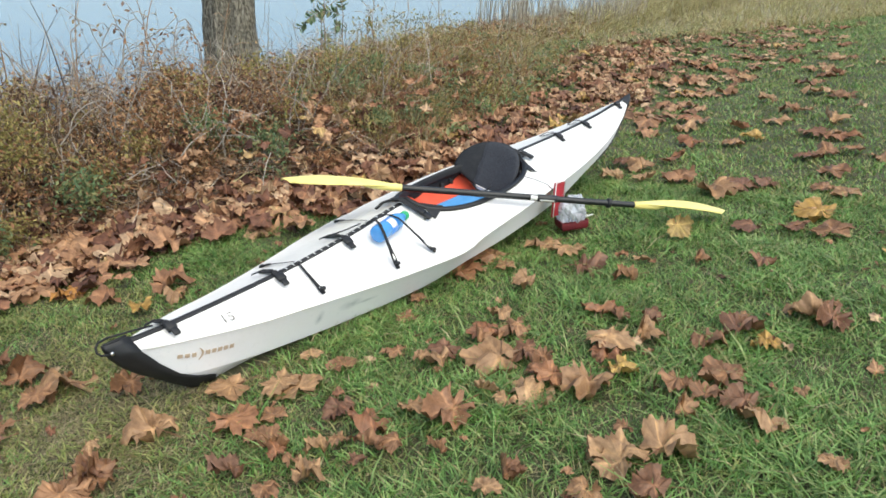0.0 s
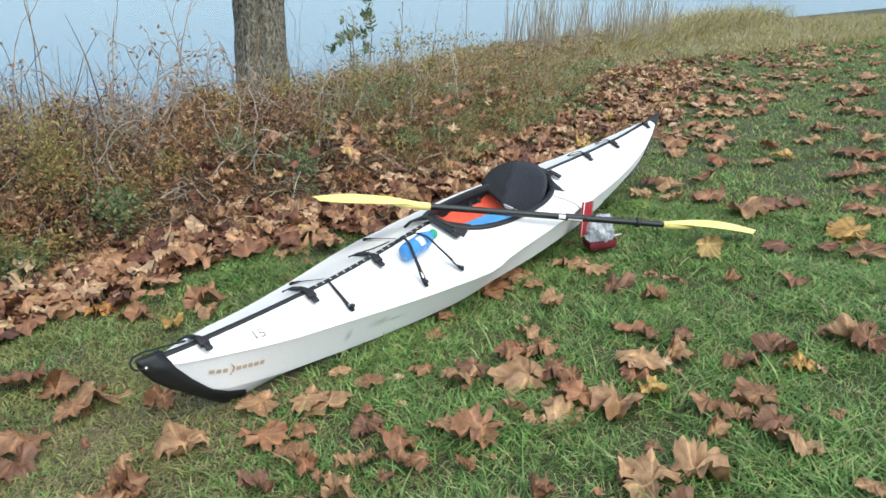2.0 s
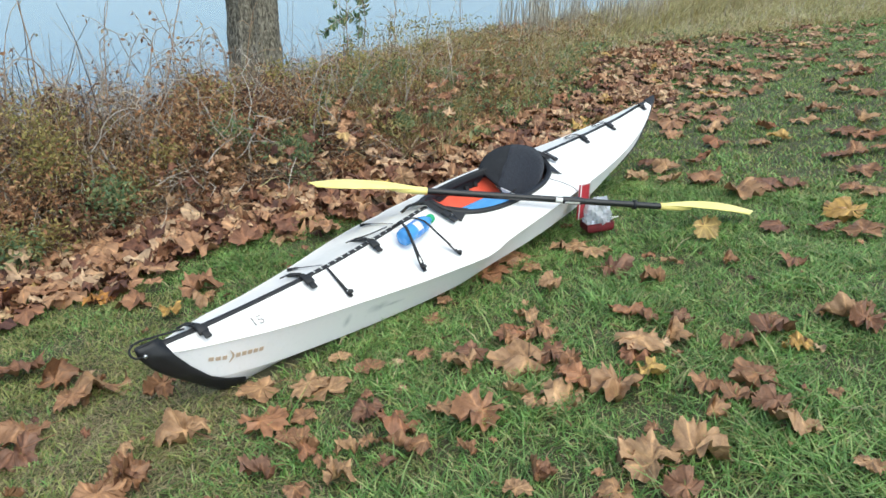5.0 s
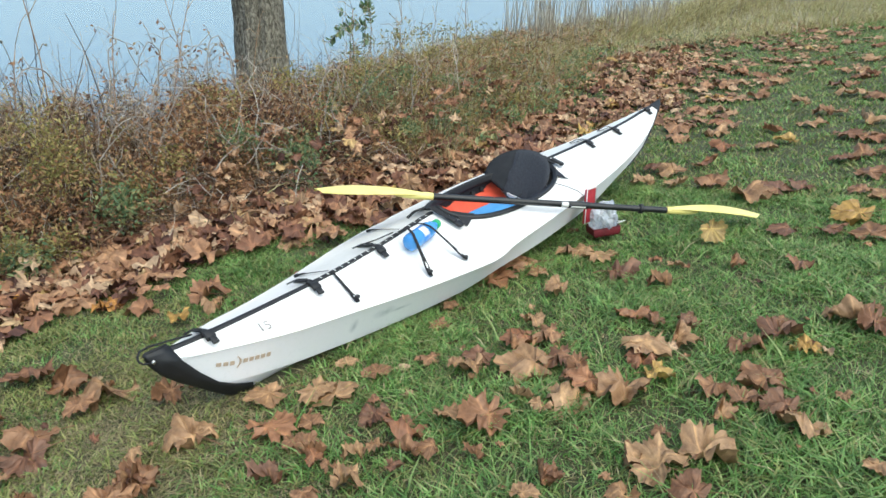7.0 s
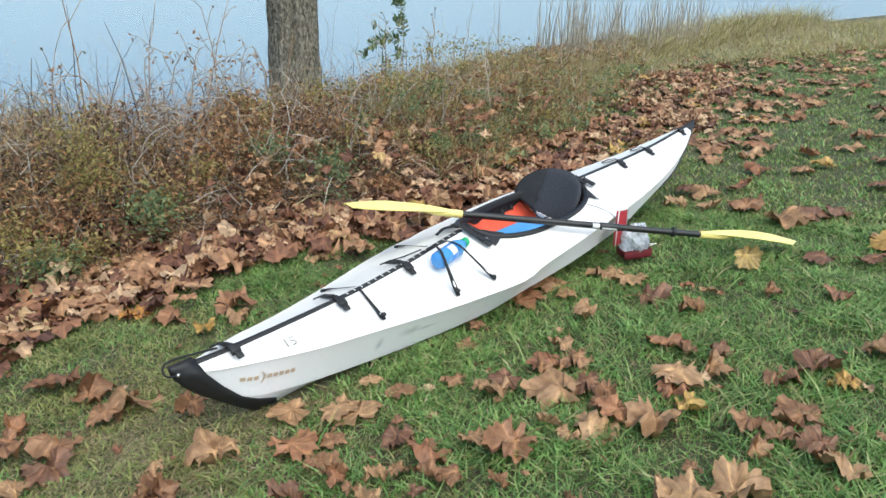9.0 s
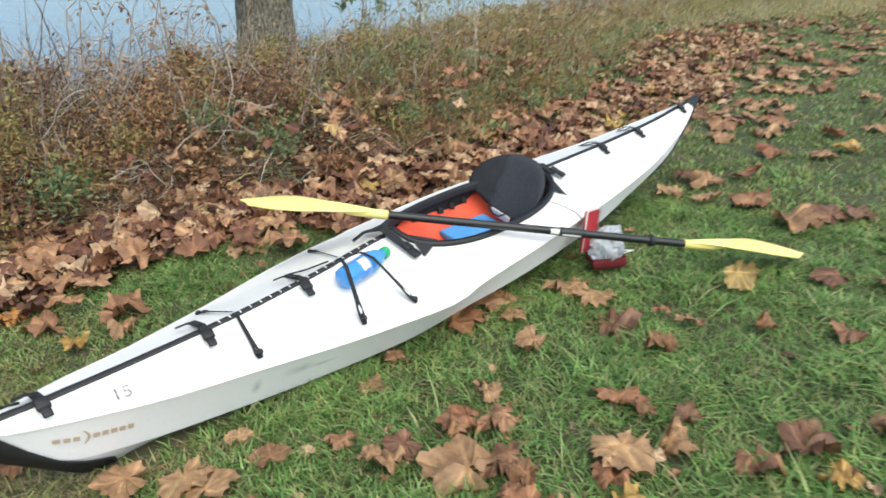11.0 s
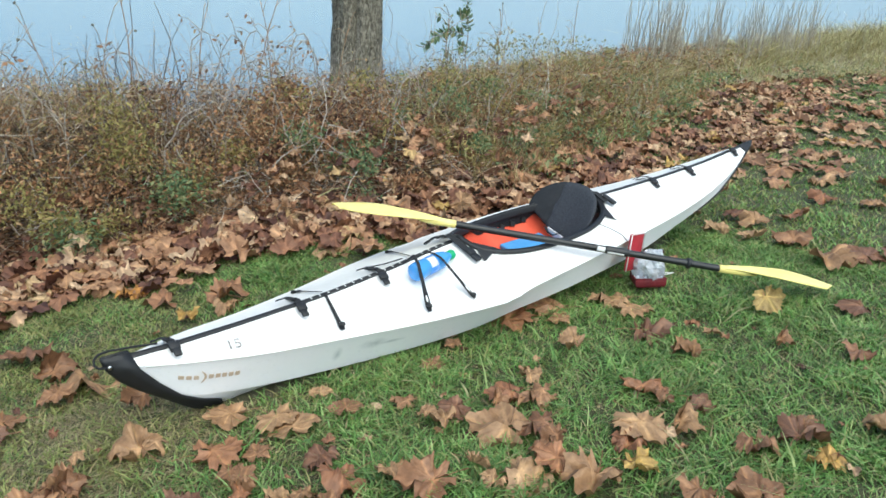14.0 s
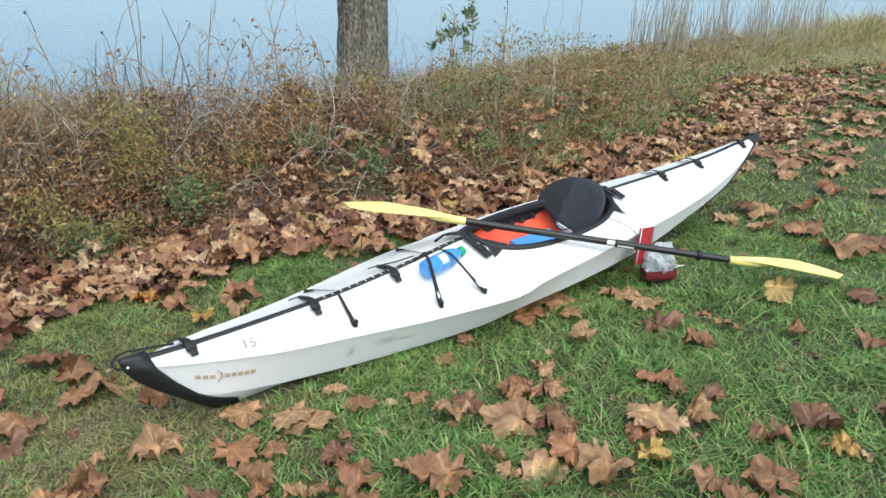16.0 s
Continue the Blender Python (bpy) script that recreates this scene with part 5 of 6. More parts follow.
stems("dry_thicket_stems", 9000, patch_of(81, -0.3), 0.9, TWIG, "tangled dry brown and grey stems", "thicket", 0.0036, 0.95, 4, 3, 2, 0.07)
stems("thicket_straw", 7000, patch_of(82, 0.2), 0.8, STRAW, "dry straw coloured grass in the thicket", "thicket", 0.0026, 0.8, 4, 5, 2, 0.04)
stems("rust_brush", 12000, patch_of(83, -0.1), 0.8, RUST, "rust brown withered brush", "thicket", 0.0034, 1.4, 4, 6, 2, 0.09)
stems("grey_brush", 8000, patch_of(84, 0.1), 0.88, CANE, "fine grey bare twigs", "thicket", 0.003, 1.5, 4, 16, 2, 0.09)
# stems coloured dark to stand for the shade inside the thicket
stems("dark_stems", 16000, patch_of(86, -0.2, 0.4), 0.72, SHADETWIG, "dead stems in a shade colour inside the thicket", "thicket", 0.0042, 1.2, 3, 36, 2, 0.09)


def tangle(name, n, where, length, mat, label, seed, thick=0.0028, flat=0.5, seg=3):
    """Bent twigs lying every way in the body of the thicket. where gives x, y and z over the ground."""
    r = np.random.RandomState(seed)
    x, y, up = where(r, n)
    n = len(x)
    c = np.stack([x, y, height(x, y) + up], -1)
    d = r.randn(n, 3) * np.array([1, 1, flat])
    d /= np.linalg.norm(d, axis=1)[:, None]
    b = np.cross(d, r.randn(n, 3))
    b /= np.linalg.norm(b, axis=1)[:, None]
    w = np.cross(d, b)
    long, bow = length * r.uniform(0.4, 1.3, n), r.uniform(0.05, 0.4, n)
    V = np.zeros((n, seg + 1, 2, 3))
    for k in range(seg + 1):
        t = k / seg - 0.5
        p = c + d * (long * t)[:, None] + b * (long * bow * (0.25 - t * t) * 2)[:, None] + 0.02 * length * r.randn(n, 3)
        p[:, 2] = np.maximum(p[:, 2], height(p[:, 0], p[:, 1]) + 0.005)
        wide = (thick * (0.75 - t) * r.uniform(0.7, 1.3, n))[:, None]
        V[:, k, 0], V[:, k, 1] = p - w * wide, p + w * wide
    q = np.array([[2 * k, 2 * k + 1, 2 * k + 3, 2 * k + 2] for k in range(seg)])
    loops = ((np.arange(n) * (seg + 1) * 2)[:, None, None] + q[None]).ravel()
    mesh_of(name, V.reshape(-1, 3), loops, np.full(n * seg, 4), mat, label, "thicket")


def body(seed, bias, low=0.0, high=0.62):
    """Anywhere in the body of the thicket, in patches."""
    def where(r, n):
        x, y, tall = patch_of(seed, bias)(r, n)
        return x, y, tall * r.uniform(low, high, len(x))
    return where


tangle("brown_tangle", 17000, body(81, -0.4), 0.26, TWIG, "tangled brown dead twigs of the thicket", 61)
tangle("rust_tangle", 17000, body(83, -0.3, 0.0, 0.58), 0.2, RUST, "tangled rust brown withered stems", 62)
tangle("grey_tangle", 9000, body(84, 0.0, 0.1, 0.78), 0.3, CANE, "tangled fine grey twigs", 63, 0.0024, 0.7)
tangle("straw_tangle", 8000, body(82, 0.1, 0.0, 0.6), 0.24, STRAW, "bent straw in the thicket", 64)
# low twigs whose dark colour deepens the shade in the gaps
tangle("dark_tangle", 18000, body(86, -0.4, 0.0, 0.5), 0.22, SHADETWIG, "dead twigs in a shade colour deep in the thicket", 65, 0.004)


def left_body(low, high):
    def where(r, n):
        x = r.uniform(-2.6, 1.2, n)
        y = brush_edge(x) + 0.3 + 1.7 * r.rand(n)
        return x, y, step(-0.2, 0.9, y - brush_edge(x)) * r.uniform(low, high, n)
    return where


# shade behind the thicket's front, put in as dark-coloured twigs
tangle("dark_thicket_body", 13000, left_body(0.0, 0.6), 0.24, SHADETWIG, "tangled dead growth in a shade colour towards the water", 75, 0.0045, 0.8)
tangle("brown_thicket_body", 8000, left_body(0.0, 0.8), 0.24, TWIG, "brown tangled dead growth towards the water", 76, 0.003, 0.9)
tangle("straw_thicket_body", 3000, left_body(0.35, 0.92), 0.2, STRAW, "pale straw standing in the tangled growth", 79, 0.0026, 1.6)
leaflets("brown_thicket_leaves", 9000, left_body(0.0, 0.6), 0.036, LITTER_SMALL, "dark brown leaves in the tangled growth", 77)
leaflets("straw_thicket_leaves", 3500, left_body(0.3, 0.85), 0.03, STRAW, "straw coloured withered leaves in the tangled growth", 80)
leaflets("rust_thicket_leaves", 6000, left_body(0.15, 0.8), 0.034, RUST, "rust brown withered leaves in the tangled growth", 84)


def left_stand(r, n):
    x = r.uniform(-1.6, 1.3, n)
    y = brush_edge(x) + 0.5 + 1.9 * r.rand(n)
    return x, y, crown_height(x, y)


stems("dense_brush", 9500, left_stand, 0.78, TWIG, "dense grey brown brush towards the water", "thicket", 0.004, 0.9, 5, 37, 2, 0.08)
stems("lying_twigs", 5000, patch_of(85, -0.4), 0.55, TWIG, "bent dead twigs low in the thicket", "thicket", 0.004, 2.4, 6, 26, 2, 0.12)
leaflets("withered_leaves", 24000, in_thicket(51, 0.2, high=0.55), 0.034, RUST, "withered rust brown leaves on the thicket", 7)
leaflets("yellowing_leaves", 4500, in_thicket(52, 0.85, high=0.55), 0.034, OLIVE, "yellow green leaves on the thicket", 8)
leaflets("green_weeds", 16000, in_thicket(53, 0.7, -1.5, 8.5, 0.0, 0.5, 1.8), 0.036, WEED, "low green weeds at the thicket's foot", 9)
leaflets("pale_seed_heads", 6000, in_thicket(54, 0.2, -3.0, 6.0, 0.4, 1.05), 0.014, STRAW, "pale dry seed heads on the thicket", 10)


def mounds(seed, count, high=0.58, radius=(0.08, 0.2), x0=-2.6, x1=6.0, deep=1.5, low=0.2):
    """Leafy tufts standing at the surface of the thicket."""
    g = np.random.RandomState(seed)
    cx, cy = thicket(g, 3 * count, x0, x1, deep, 1.2)
    cx, cy = cx[:count], cy[:count]
    cz = crown_height(cx, cy) * g.uniform(low, high, len(cx))
    cr = g.uniform(*radius, len(cx))

    def where(r, n):
        k = r.randint(len(cx), size=n)
        d = r.randn(n, 3)
        d *= (cr[k] * r.uniform(0.35, 1.0, n) / np.linalg.norm(d, axis=1))[:, None]
        return cx[k] + d[:, 0], cy[k] + d[:, 1], np.maximum(cz[k] + 0.8 * d[:, 2], 0.01)
    return where


leaflets("rust_tufts", 19000, mounds(71, 120), 0.037, RUST, "tufts of rust brown leaves on the thicket", 71)
leaflets("brown_tufts", 10000, mounds(72, 80), 0.05, LITTER_SMALL, "tufts of dark brown leaves on the thicket", 72)
leaflets("olive_tufts", 2600, mounds(73, 16, 0.5, x0=0.8), 0.03, OLIVE, "tufts of yellow olive leaves on the thicket", 73)
leaflets("green_tufts", 4200, mounds(74, 26, 0.35, (0.07, 0.15)), 0.034, WEED, "tufts of green leaves low on the thicket", 74)


def olive_bush(r, n):
    k = r.randint(3, size=n)
    cx, cy = np.array([4.5, 5.6, 3.9])[k], np.array([2.75, 3.1, 2.5])[k]
    x, y = cx + 0.3 * r.randn(n), cy + 0.22 * r.randn(n)
    return x, y, np.abs(r.rand(n)) * np.array([0.75, 0.7, 0.5])[k]


def bush_stems(r, n):
    x, y, up = olive_bush(r, n)
    return x, y, np.full(n, 0.8)


leaflets("olive_bushes", 2600, olive_bush, 0.036, OLIVE, "olive green bushes yellowing in autumn", 18)
stems("olive_bush_stems", 900, bush_stems, 0.85, STRAW, "thin upright stems of the olive bushes", "thicket", 0.003, 0.4, 4, 19, 2, 0.03)


def clumps(rows):
    """Round clumps in the thicket: centre x, y, height and radius."""
    rows = np.array(rows)

    def where(r, n):
        k = r.randint(len(rows), size=n)
        d = r.randn(n, 3)
        d *= 0.5 * rows[k, 3][:, None]
        x, y = rows[k, 0] + d[:, 0], rows[k, 1] + d[:, 1]
        return x, y, rows[k, 2] + 0.8 * d[:, 2] - height(x, y)
    return where


leaflets("rust_leaf_clumps", 7000, clumps([(0.2, 2.3, 0.5, 0.45), (0.7, 2.3, 0.35, 0.35), (1.6, 2.1, 0.5, 0.3), (1.85, 2.3, 0.6, 0.3), (1.2, 2.2, 0.3, 0.35), (2.4, 2.1, 0.5, 0.3), (-0.8, 2.5, 0.6, 0.4)]), 0.03, RUST, "clumps of rust brown leaves in the thicket", 31)
leaflets("olive_leaf_clumps", 5200, clumps([(0.94, 2.55, 0.72, 0.24), (0.91, 2.4, 0.52, 0.2), (0.4, 2.0, 0.24, 0.14), (0.67, 2.0, 0.17, 0.13), (1.49, 2.12, 0.45, 0.12), (3.12, 1.69, 0.33, 0.14), (6.59, 2.0, 0.28, 0.25), (5.5, 2.75, 0.5, 0.3), (0.93, 2.35, 0.68, 0.28), (0.88, 2.25, 0.5, 0.22), (1.17, 2.1, 0.33, 0.2), (0.29, 2.1, 0.36, 0.16), (0.12, 2.4, 0.93, 0.18), (2.1, 2.4, 0.7, 0.25), (2.9, 2.1, 0.45, 0.25)]), 0.028, OLIVE, "clumps of yellow olive leaves in the thicket", 32)
leaflets("green_leaf_clumps", 9500, clumps([(6.13, 2.5, 0.36, 0.22), (5.95, 1.8, 0.28, 0.24), (4.76, 1.9, 0.27, 0.2), (4.23, 1.84, 0.26, 0.24), (3.39, 1.52, 0.18, 0.2), (4.39, 2.05, 0.32, 0.2), (2.11, 1.66, 0.36, 0.16), (1.9, 2.0, 0.5, 0.14), (1.05, 2.0, 0.3, 0.16), (10.2, 2.4, 0.25, 0.3), (10.0, 1.8, 0.22, 0.3), (3.2, 2.3, 0.5, 0.3), (4.3, 1.9, 0.4, 0.25), (2.4, 2.0, 0.32, 0.22), (5.2, 2.2, 0.35, 0.3), (6.3, 2.4, 0.3, 0.3), (0.46, 2.0, 0.14, 0.16)]), 0.034, WEED, "clumps of green leaves in the thicket", 33)


leaflets("low_rust_shrubs", 6500, clumps([(2.3, 2.1, 0.35, 0.4), (2.8, 2.2, 0.4, 0.4), (3.4, 2.4, 0.45, 0.4), (3.9, 2.3, 0.4, 0.35), (1.9, 1.95, 0.35, 0.3), (4.6, 2.5, 0.4, 0.4)]), 0.026, RUST, "low fuzzy rust brown shrubs", 34)


def low_weeds(r, n):
    x = r.uniform(3.2, 9, n)
    y = brush_edge(x) - 0.4 + 0.8 * r.rand(n)
    keep = waves(x, y, 71, 0.8) > 0.05
    return x[keep], y[keep], 0.16 * r.rand(keep.sum())


leaflets("low_weeds", 5000, low_weeds, 0.055, WEED, "low green weeds among the fallen leaves", 20)


leaflets("low_olive_weeds", 3500, lambda r, n: [c[::2] for c in low_weeds(np.random.RandomState(77), 2 * n)], 0.04, OLIVE, "low yellowing weeds among the fallen leaves", 27)


def caught(r, n):
    return thicket(r, n, -2.5, 5.0, 1.2, 1.3)


leaf_drift("caught_leaves", 2200, caught, "brown leaves caught in the thicket", 24, (0.05, 0.12), up=(0.02, 0.3), tip=1.3)


def canes(r, n):
    x, y = thicket(r, n, -2.5, 4.5, 1.9)
    return x, y + 0.2, np.ones(len(x))


stems("bramble_canes", 420, canes, 1.0, CANE, "pale grey arching bramble canes", "thicket", 0.0045, 1.5, 9, 17, 5, kinky=0.02)


def high_stalks(r, n):
    x, y = thicket(r, n, -2.5, 5.5, 2.4)
    return x, y + 0.6, np.ones(len(x))


def leaning_places(r, n):
    x = r.uniform(-2.6, 1.6, n)
    return x, brush_edge(x) + 1.1 + 0.9 * r.rand(n), r.uniform(0.8, 1.1, n)


stems("leaning_reeds", 260, leaning_places, 1.22, SHADETWIG, "dark leaning reed stems against the water", "reeds", 0.0075, 0.55, 5, 53, 3, 0.02)
stems("tall_stalks", 130, high_stalks, 1.25, TWIG, "tall bare stalks over the thicket", "thicket", 0.004, 0.5, 7, 13, 3, 0.018)


def reed_places(r, n):
    x = 8.8 + 7.0 * r.rand(n)
    y = brush_edge(x) + 0.4 + 1.4 * r.rand(n)
    tuft = waves(x, y, 60, 1.2)
    keep = tuft > 0.25
    return x[keep], y[keep], np.clip(0.7 + 0.4 * tuft, 0.5, 1.1)[keep]


def tall_grass(r, n):
    x = 3.3 + 22 * r.rand(n) ** 1.35
    y = brush_edge(x) - 0.1 - 0.45 * step(6, 9, x) - 0.42 * np.clip(x - 9, 0, 20) + (2.85 + 0.42 * np.clip(x - 9, 0, 20)) * r.rand(n) ** 1.1
    return x, y, np.clip(0.3 + 0.65 * step(-0.3, 0.8, y - brush_edge(x)), 0.3, 1.0) * (1 + 0.35 * waves(x, y, 61, 1.0)) * (1 + 0.05 * np.clip(x - 9, 0, 14)) * np.interp(x, [3.3, 4.2, 8.5, 12], [0.5, 0.66, 0.8, 1.0])


stems("reeds", 1100, reed_places, 1.3, REED, "tall pale dry reeds at the water's edge", "reeds", 0.012, 0.16, 5, 14, 3, 0.012)


def bank_foot(r, n):
    x = 3.4 + 9 * r.rand(n)
    y = brush_edge(x) - 0.25 + 0.9 * r.rand(n)
    keep = waves(x, y, 96, 0.7) > 0.1
    return x[keep], y[keep], np.full(keep.sum(), 1.0)


blades("weedy_grass", 4000, bank_foot, 0.2, BLADE, "green weedy grass at the bank's foot", "grass", 0.9, 0.004, seed=46)


def bank_brush(r, n):
    x = 2.8 + 5.0 * r.rand(n)
    y = brush_edge(x) - 0.25 + 1.2 * r.rand(n)
    keep = waves(x, y, 97, 0.6) + 0.4 * r.randn(n) > 0
    return x[keep], y[keep], np.clip(0.4 + 0.6 * (y[keep] - brush_edge(x[keep])), 0.35, 1.0)


stems("bank_brush", 7500, bank_brush, 0.6, RUST, "rust brown brush on the bank", "thicket", 0.0036, 1.2, 5, 47, 2, 0.07)
stems("bank_straw", 11000, bank_brush, 0.6, BANKGRASS, "straw coloured brush on the bank", "thicket", 0.003, 0.9, 4, 48, 2, 0.05)
def bank_body(r, n):
    x = 3.6 + 9.0 * r.rand(n) ** 1.2
    y = brush_edge(x) - 0.2 + 1.9 * r.rand(n)
    keep = waves(x, y, 98, 0.7) + 0.5 * r.randn(n) > -0.2
    x, y = x[keep], y[keep]
    return x, y, (0.08 + 0.4 * step(-0.2, 0.8, y - brush_edge(x))) * r.rand(len(x))


tangle("bank_twigs", 2200, bank_body, 0.26, TWIG, "brown dead twigs on the bank", 66, 0.004)
tangle("bank_withered_stems", 2600, bank_body, 0.24, RUST, "rust brown withered stems on the bank", 67, 0.004)
# the same shade colour, low in the bank's brush
tangle("bank_dark_stems", 1200, bank_body, 0.24, SHADETWIG, "dead stems in a shade colour low on the bank", 68, 0.005)
def bank_patches(seed, cut):
    def where(r, n):
        x, y, up = bank_body(r, n)
        keep = waves(x, y, seed, 0.5) + 0.15 * r.randn(len(x)) > cut
        return x[keep], y[keep], up[keep]
    return where


leaflets("bank_green_tufts", 9000, mounds(183, 40, 0.85, (0.08, 0.2), 2.7, 7.5, 0.8, 0.3), 0.036, WEED, "tufts of green leaves in the brush of the bank", 85)
leaflets("bank_olive_tufts", 8000, mounds(184, 44, 0.95, (0.08, 0.22), 2.5, 8.0, 1.2, 0.45), 0.03, OLIVE, "tufts of yellow olive leaves in the brush of the bank", 86)
leaflets("bank_olive_leaves", 9000, bank_patches(55, 0.3), 0.045, OLIVE, "yellowing olive leaves on the bank", 78)
leaflets("bank_weeds", 8500, bank_patches(56, 0.5), 0.055, WEED, "green weeds among the bank's dry grass", 69)
leaflets("bank_brown_leaves", 5000, bank_body, 0.05, RUST, "withered brown leaves on the bank", 70)
stems("straw_stalks", 2600, tall_grass, 0.75, REED, "pale dry stalks in the bank's grass", "grass", 0.006, 0.6, 5, 44, 2, 0.03)
stems("brown_stalks", 900, tall_grass, 0.7, TWIG, "brown dead stalks in the bank's grass", "grass", 0.006, 0.7, 5, 45, 2, 0.04)
blades("tall_dry_grass", 58000, tall_grass, 0.5, BANKGRASS, "knee high dry straw grass on the bank", "grass", 1.2, 0.005, seed=15)
blades("yellowing_grass", 20000, tall_grass, 0.45, OLIVE, "yellow green grass among the straw", "grass", 1.3, 0.006, seed=49)


# ---- tree by the water ----
def build_tree():
    t = new("tree")
    x0, y0 = 3.48, 3.75
    g = float(height(x0, y0))
    t.location = SITE @ Vector((x0, y0, g - 0.05))
    tagged(t, "grey furrowed tree trunk on the lake bank", "tree")
    rows = []
    for i in range(150):
        z = i / 149 * 7.0
        r = 0.225 * (1 - 0.045 * z) + 0.13 * math.exp(-z / 0.22)
        ring = []
        for k in range(96):
            a = math.tau * k / 96
            p = Vector((math.cos(a) * 3.2, math.sin(a) * 3.2, z * 1.1))
            fur = abs(noise.noise(Vector((p.x * 2.2, p.y * 2.2, p.z * 0.9)))) + 0.5 * abs(noise.noise(Vector((p.x * 5, p.y * 5, p.z * 2.6))))
            rr = r * (1 + 0.06 * math.sin(3 * a + 0.6) * math.exp(-z / 0.6)) + 0.06 * (fur - 0.3) - 0.045 * math.exp(-(((a - 3.93 - 0.1 * math.sin(1.7 * z)) / 0.11) ** 2)) - 0.02 * math.exp(-(((a - 4.45 - 0.08 * math.sin(2.3 * z + 1)) / 0.07) ** 2))
            ring.append((rr * math.cos(a) + 0.012 * z, rr * math.sin(a), z))
        rows.append(ring)
    part("trunk", sheet(rows, True), BARK, t)
    rt = random.Random(4)
    tips = []
    for k in range(9):
        a, z = k * 2.4, 4.2 + 0.32 * k
        pts, rad = [], []
        p = Vector((0.012 * z, 0, z))
        d = Vector((math.cos(a), math.sin(a), 0.55))
        for j in range(8):
            pts.append(p.copy())
            rad.append(0.085 * (1 - j / 8.5))
            p = p + d * 0.42
            d = (d + Vector((rt.uniform(-0.3, 0.3), rt.uniform(-0.3, 0.3), rt.uniform(-0.1, 0.25)))).normalized()
            if j > 2:
                tips += [p.copy()] * 2
        part("limb", tube(pts, rad, 8), BARK, t)
    r = np.random.RandomState(9)
    V, L = [], []
    for p in tips:
        for _ in range(26):
            c = np.array(p) + r.randn(3) * 0.38
            s = r.uniform(0.05, 0.1)
            a, b = r.randn(3), r.randn(3)
            a, b = a / np.linalg.norm(a), b / np.linalg.norm(b)
            i = len(V)
            V += [c, c + s * (a + 0.6 * b), c + 2 * s * a, c + s * (a - 0.6 * b)]
            L.append((i, i + 1, i + 2, i + 3))
    part("crown", ([tuple(v) for v in V], [], L), RUST, t, "thinning brown autumn leaves")


build_tree()


# ---- green sapling and seed heads among the stalks ----
def build_sapling(x, y, tall, seed, leafmat, n_leaf, size, label, arch=None):
    s = new("sapling")
    s.location = SITE @ Vector((x, y, float(height(x, y))))
    tagged(s, label, "sapling")
    r = random.Random(seed)
    pts, p, d = [], Vector((0, 0, 0)), Vector((r.uniform(-0.1, 0.1), 0, 1))
    for k in range(9):
        pts.append(p.copy())
        p = p + d * tall / 8
        d = (d + Vector((r.uniform(-0.18, 0.18), r.uniform(-0.1, 0.1), 0))).normalized()
    part("stem", tube(pts, [0.007 * (1 - k / 10) for k in range(9)], 6), TWIG, s)
    V, F = [], []

    def leaflet(c, a):
        # a pointed leaflet, folded a little along its midrib
        b = a.cross(Vector((r.uniform(-0.5, 0.5), r.uniform(-0.5, 0.5), 1))).normalized()
        z, i = size * r.uniform(0.65, 1.25), len(V)
        nrm = a.cross(b)
        V.extend([c, c + z * (0.3 * a + 0.22 * b + 0.06 * nrm), c + z * (0.65 * a + 0.2 * b + 0.05 * nrm), c + z * a - z * 0.1 * nrm, c + z * (0.65 * a - 0.2 * b + 0.05 * nrm), c + z * (0.3 * a - 0.22 * b + 0.06 * nrm)])
        F.extend([(i, i + 1, i + 2, i + 3), (i, i + 3, i + 4, i + 5)])

    def leafy(line, n):
        for j in range(n):
            t = (0.1 + 0.9 * (j + r.uniform(-0.3, 0.3)) / n) * (len(line) - 1)
            k = max(0, min(int(t), len(line) - 2))
            c, along = line[k].lerp(line[k + 1], t - k), (line[k + 1] - line[k]).normalized()
            out = along.cross(Vector((r.uniform(-1, 1), r.uniform(-1, 1), r.uniform(-0.3, 0.3)))).normalized()
            for side in (-1, 1):
                leaflet(c, (side * out + 0.5 * along + Vector((0, 0, r.uniform(-0.5, 0.1)))).normalized())
    leafy(pts[5:], n_leaf)
    for k in range(4):
        q = pts[4 + k]
        e = Vector(arch) if arch and k == 1 else Vector((r.uniform(-1, 1), r.uniform(-0.6, 0.6), r.uniform(-0.1, 0.4))).normalized() * r.uniform(0.1, 0.24)
        br = [q + e * t + Vector((0, 0, 0.9 * e.length * t * (1 - t))) for t in (0, 0.25, 0.5, 0.75, 1.0)]
        part("twig", tube(br, 0.0025, 5), TWIG, s)
        leafy(br, int(n_leaf * (1.3 if arch and k == 1 else 0.5)))
    part("foliage", ([tuple(v) for v in V], [], F), leafmat, s)


build_sapling(4.3, 3.1, 1.25, 3, WEED, 26, 0.066, "thin green leaved sapling with an arching twig", (-0.34, 0.24, -0.12))
build_sapling(4.1, 3.2, 1.0, 12, WEED, 9, 0.05, "thin green leaved sapling in the thicket")
build_sapling(4.75, 3.3, 0.9, 5, OLIVE, 8, 0.05, "thin yellowing sapling in the thicket")


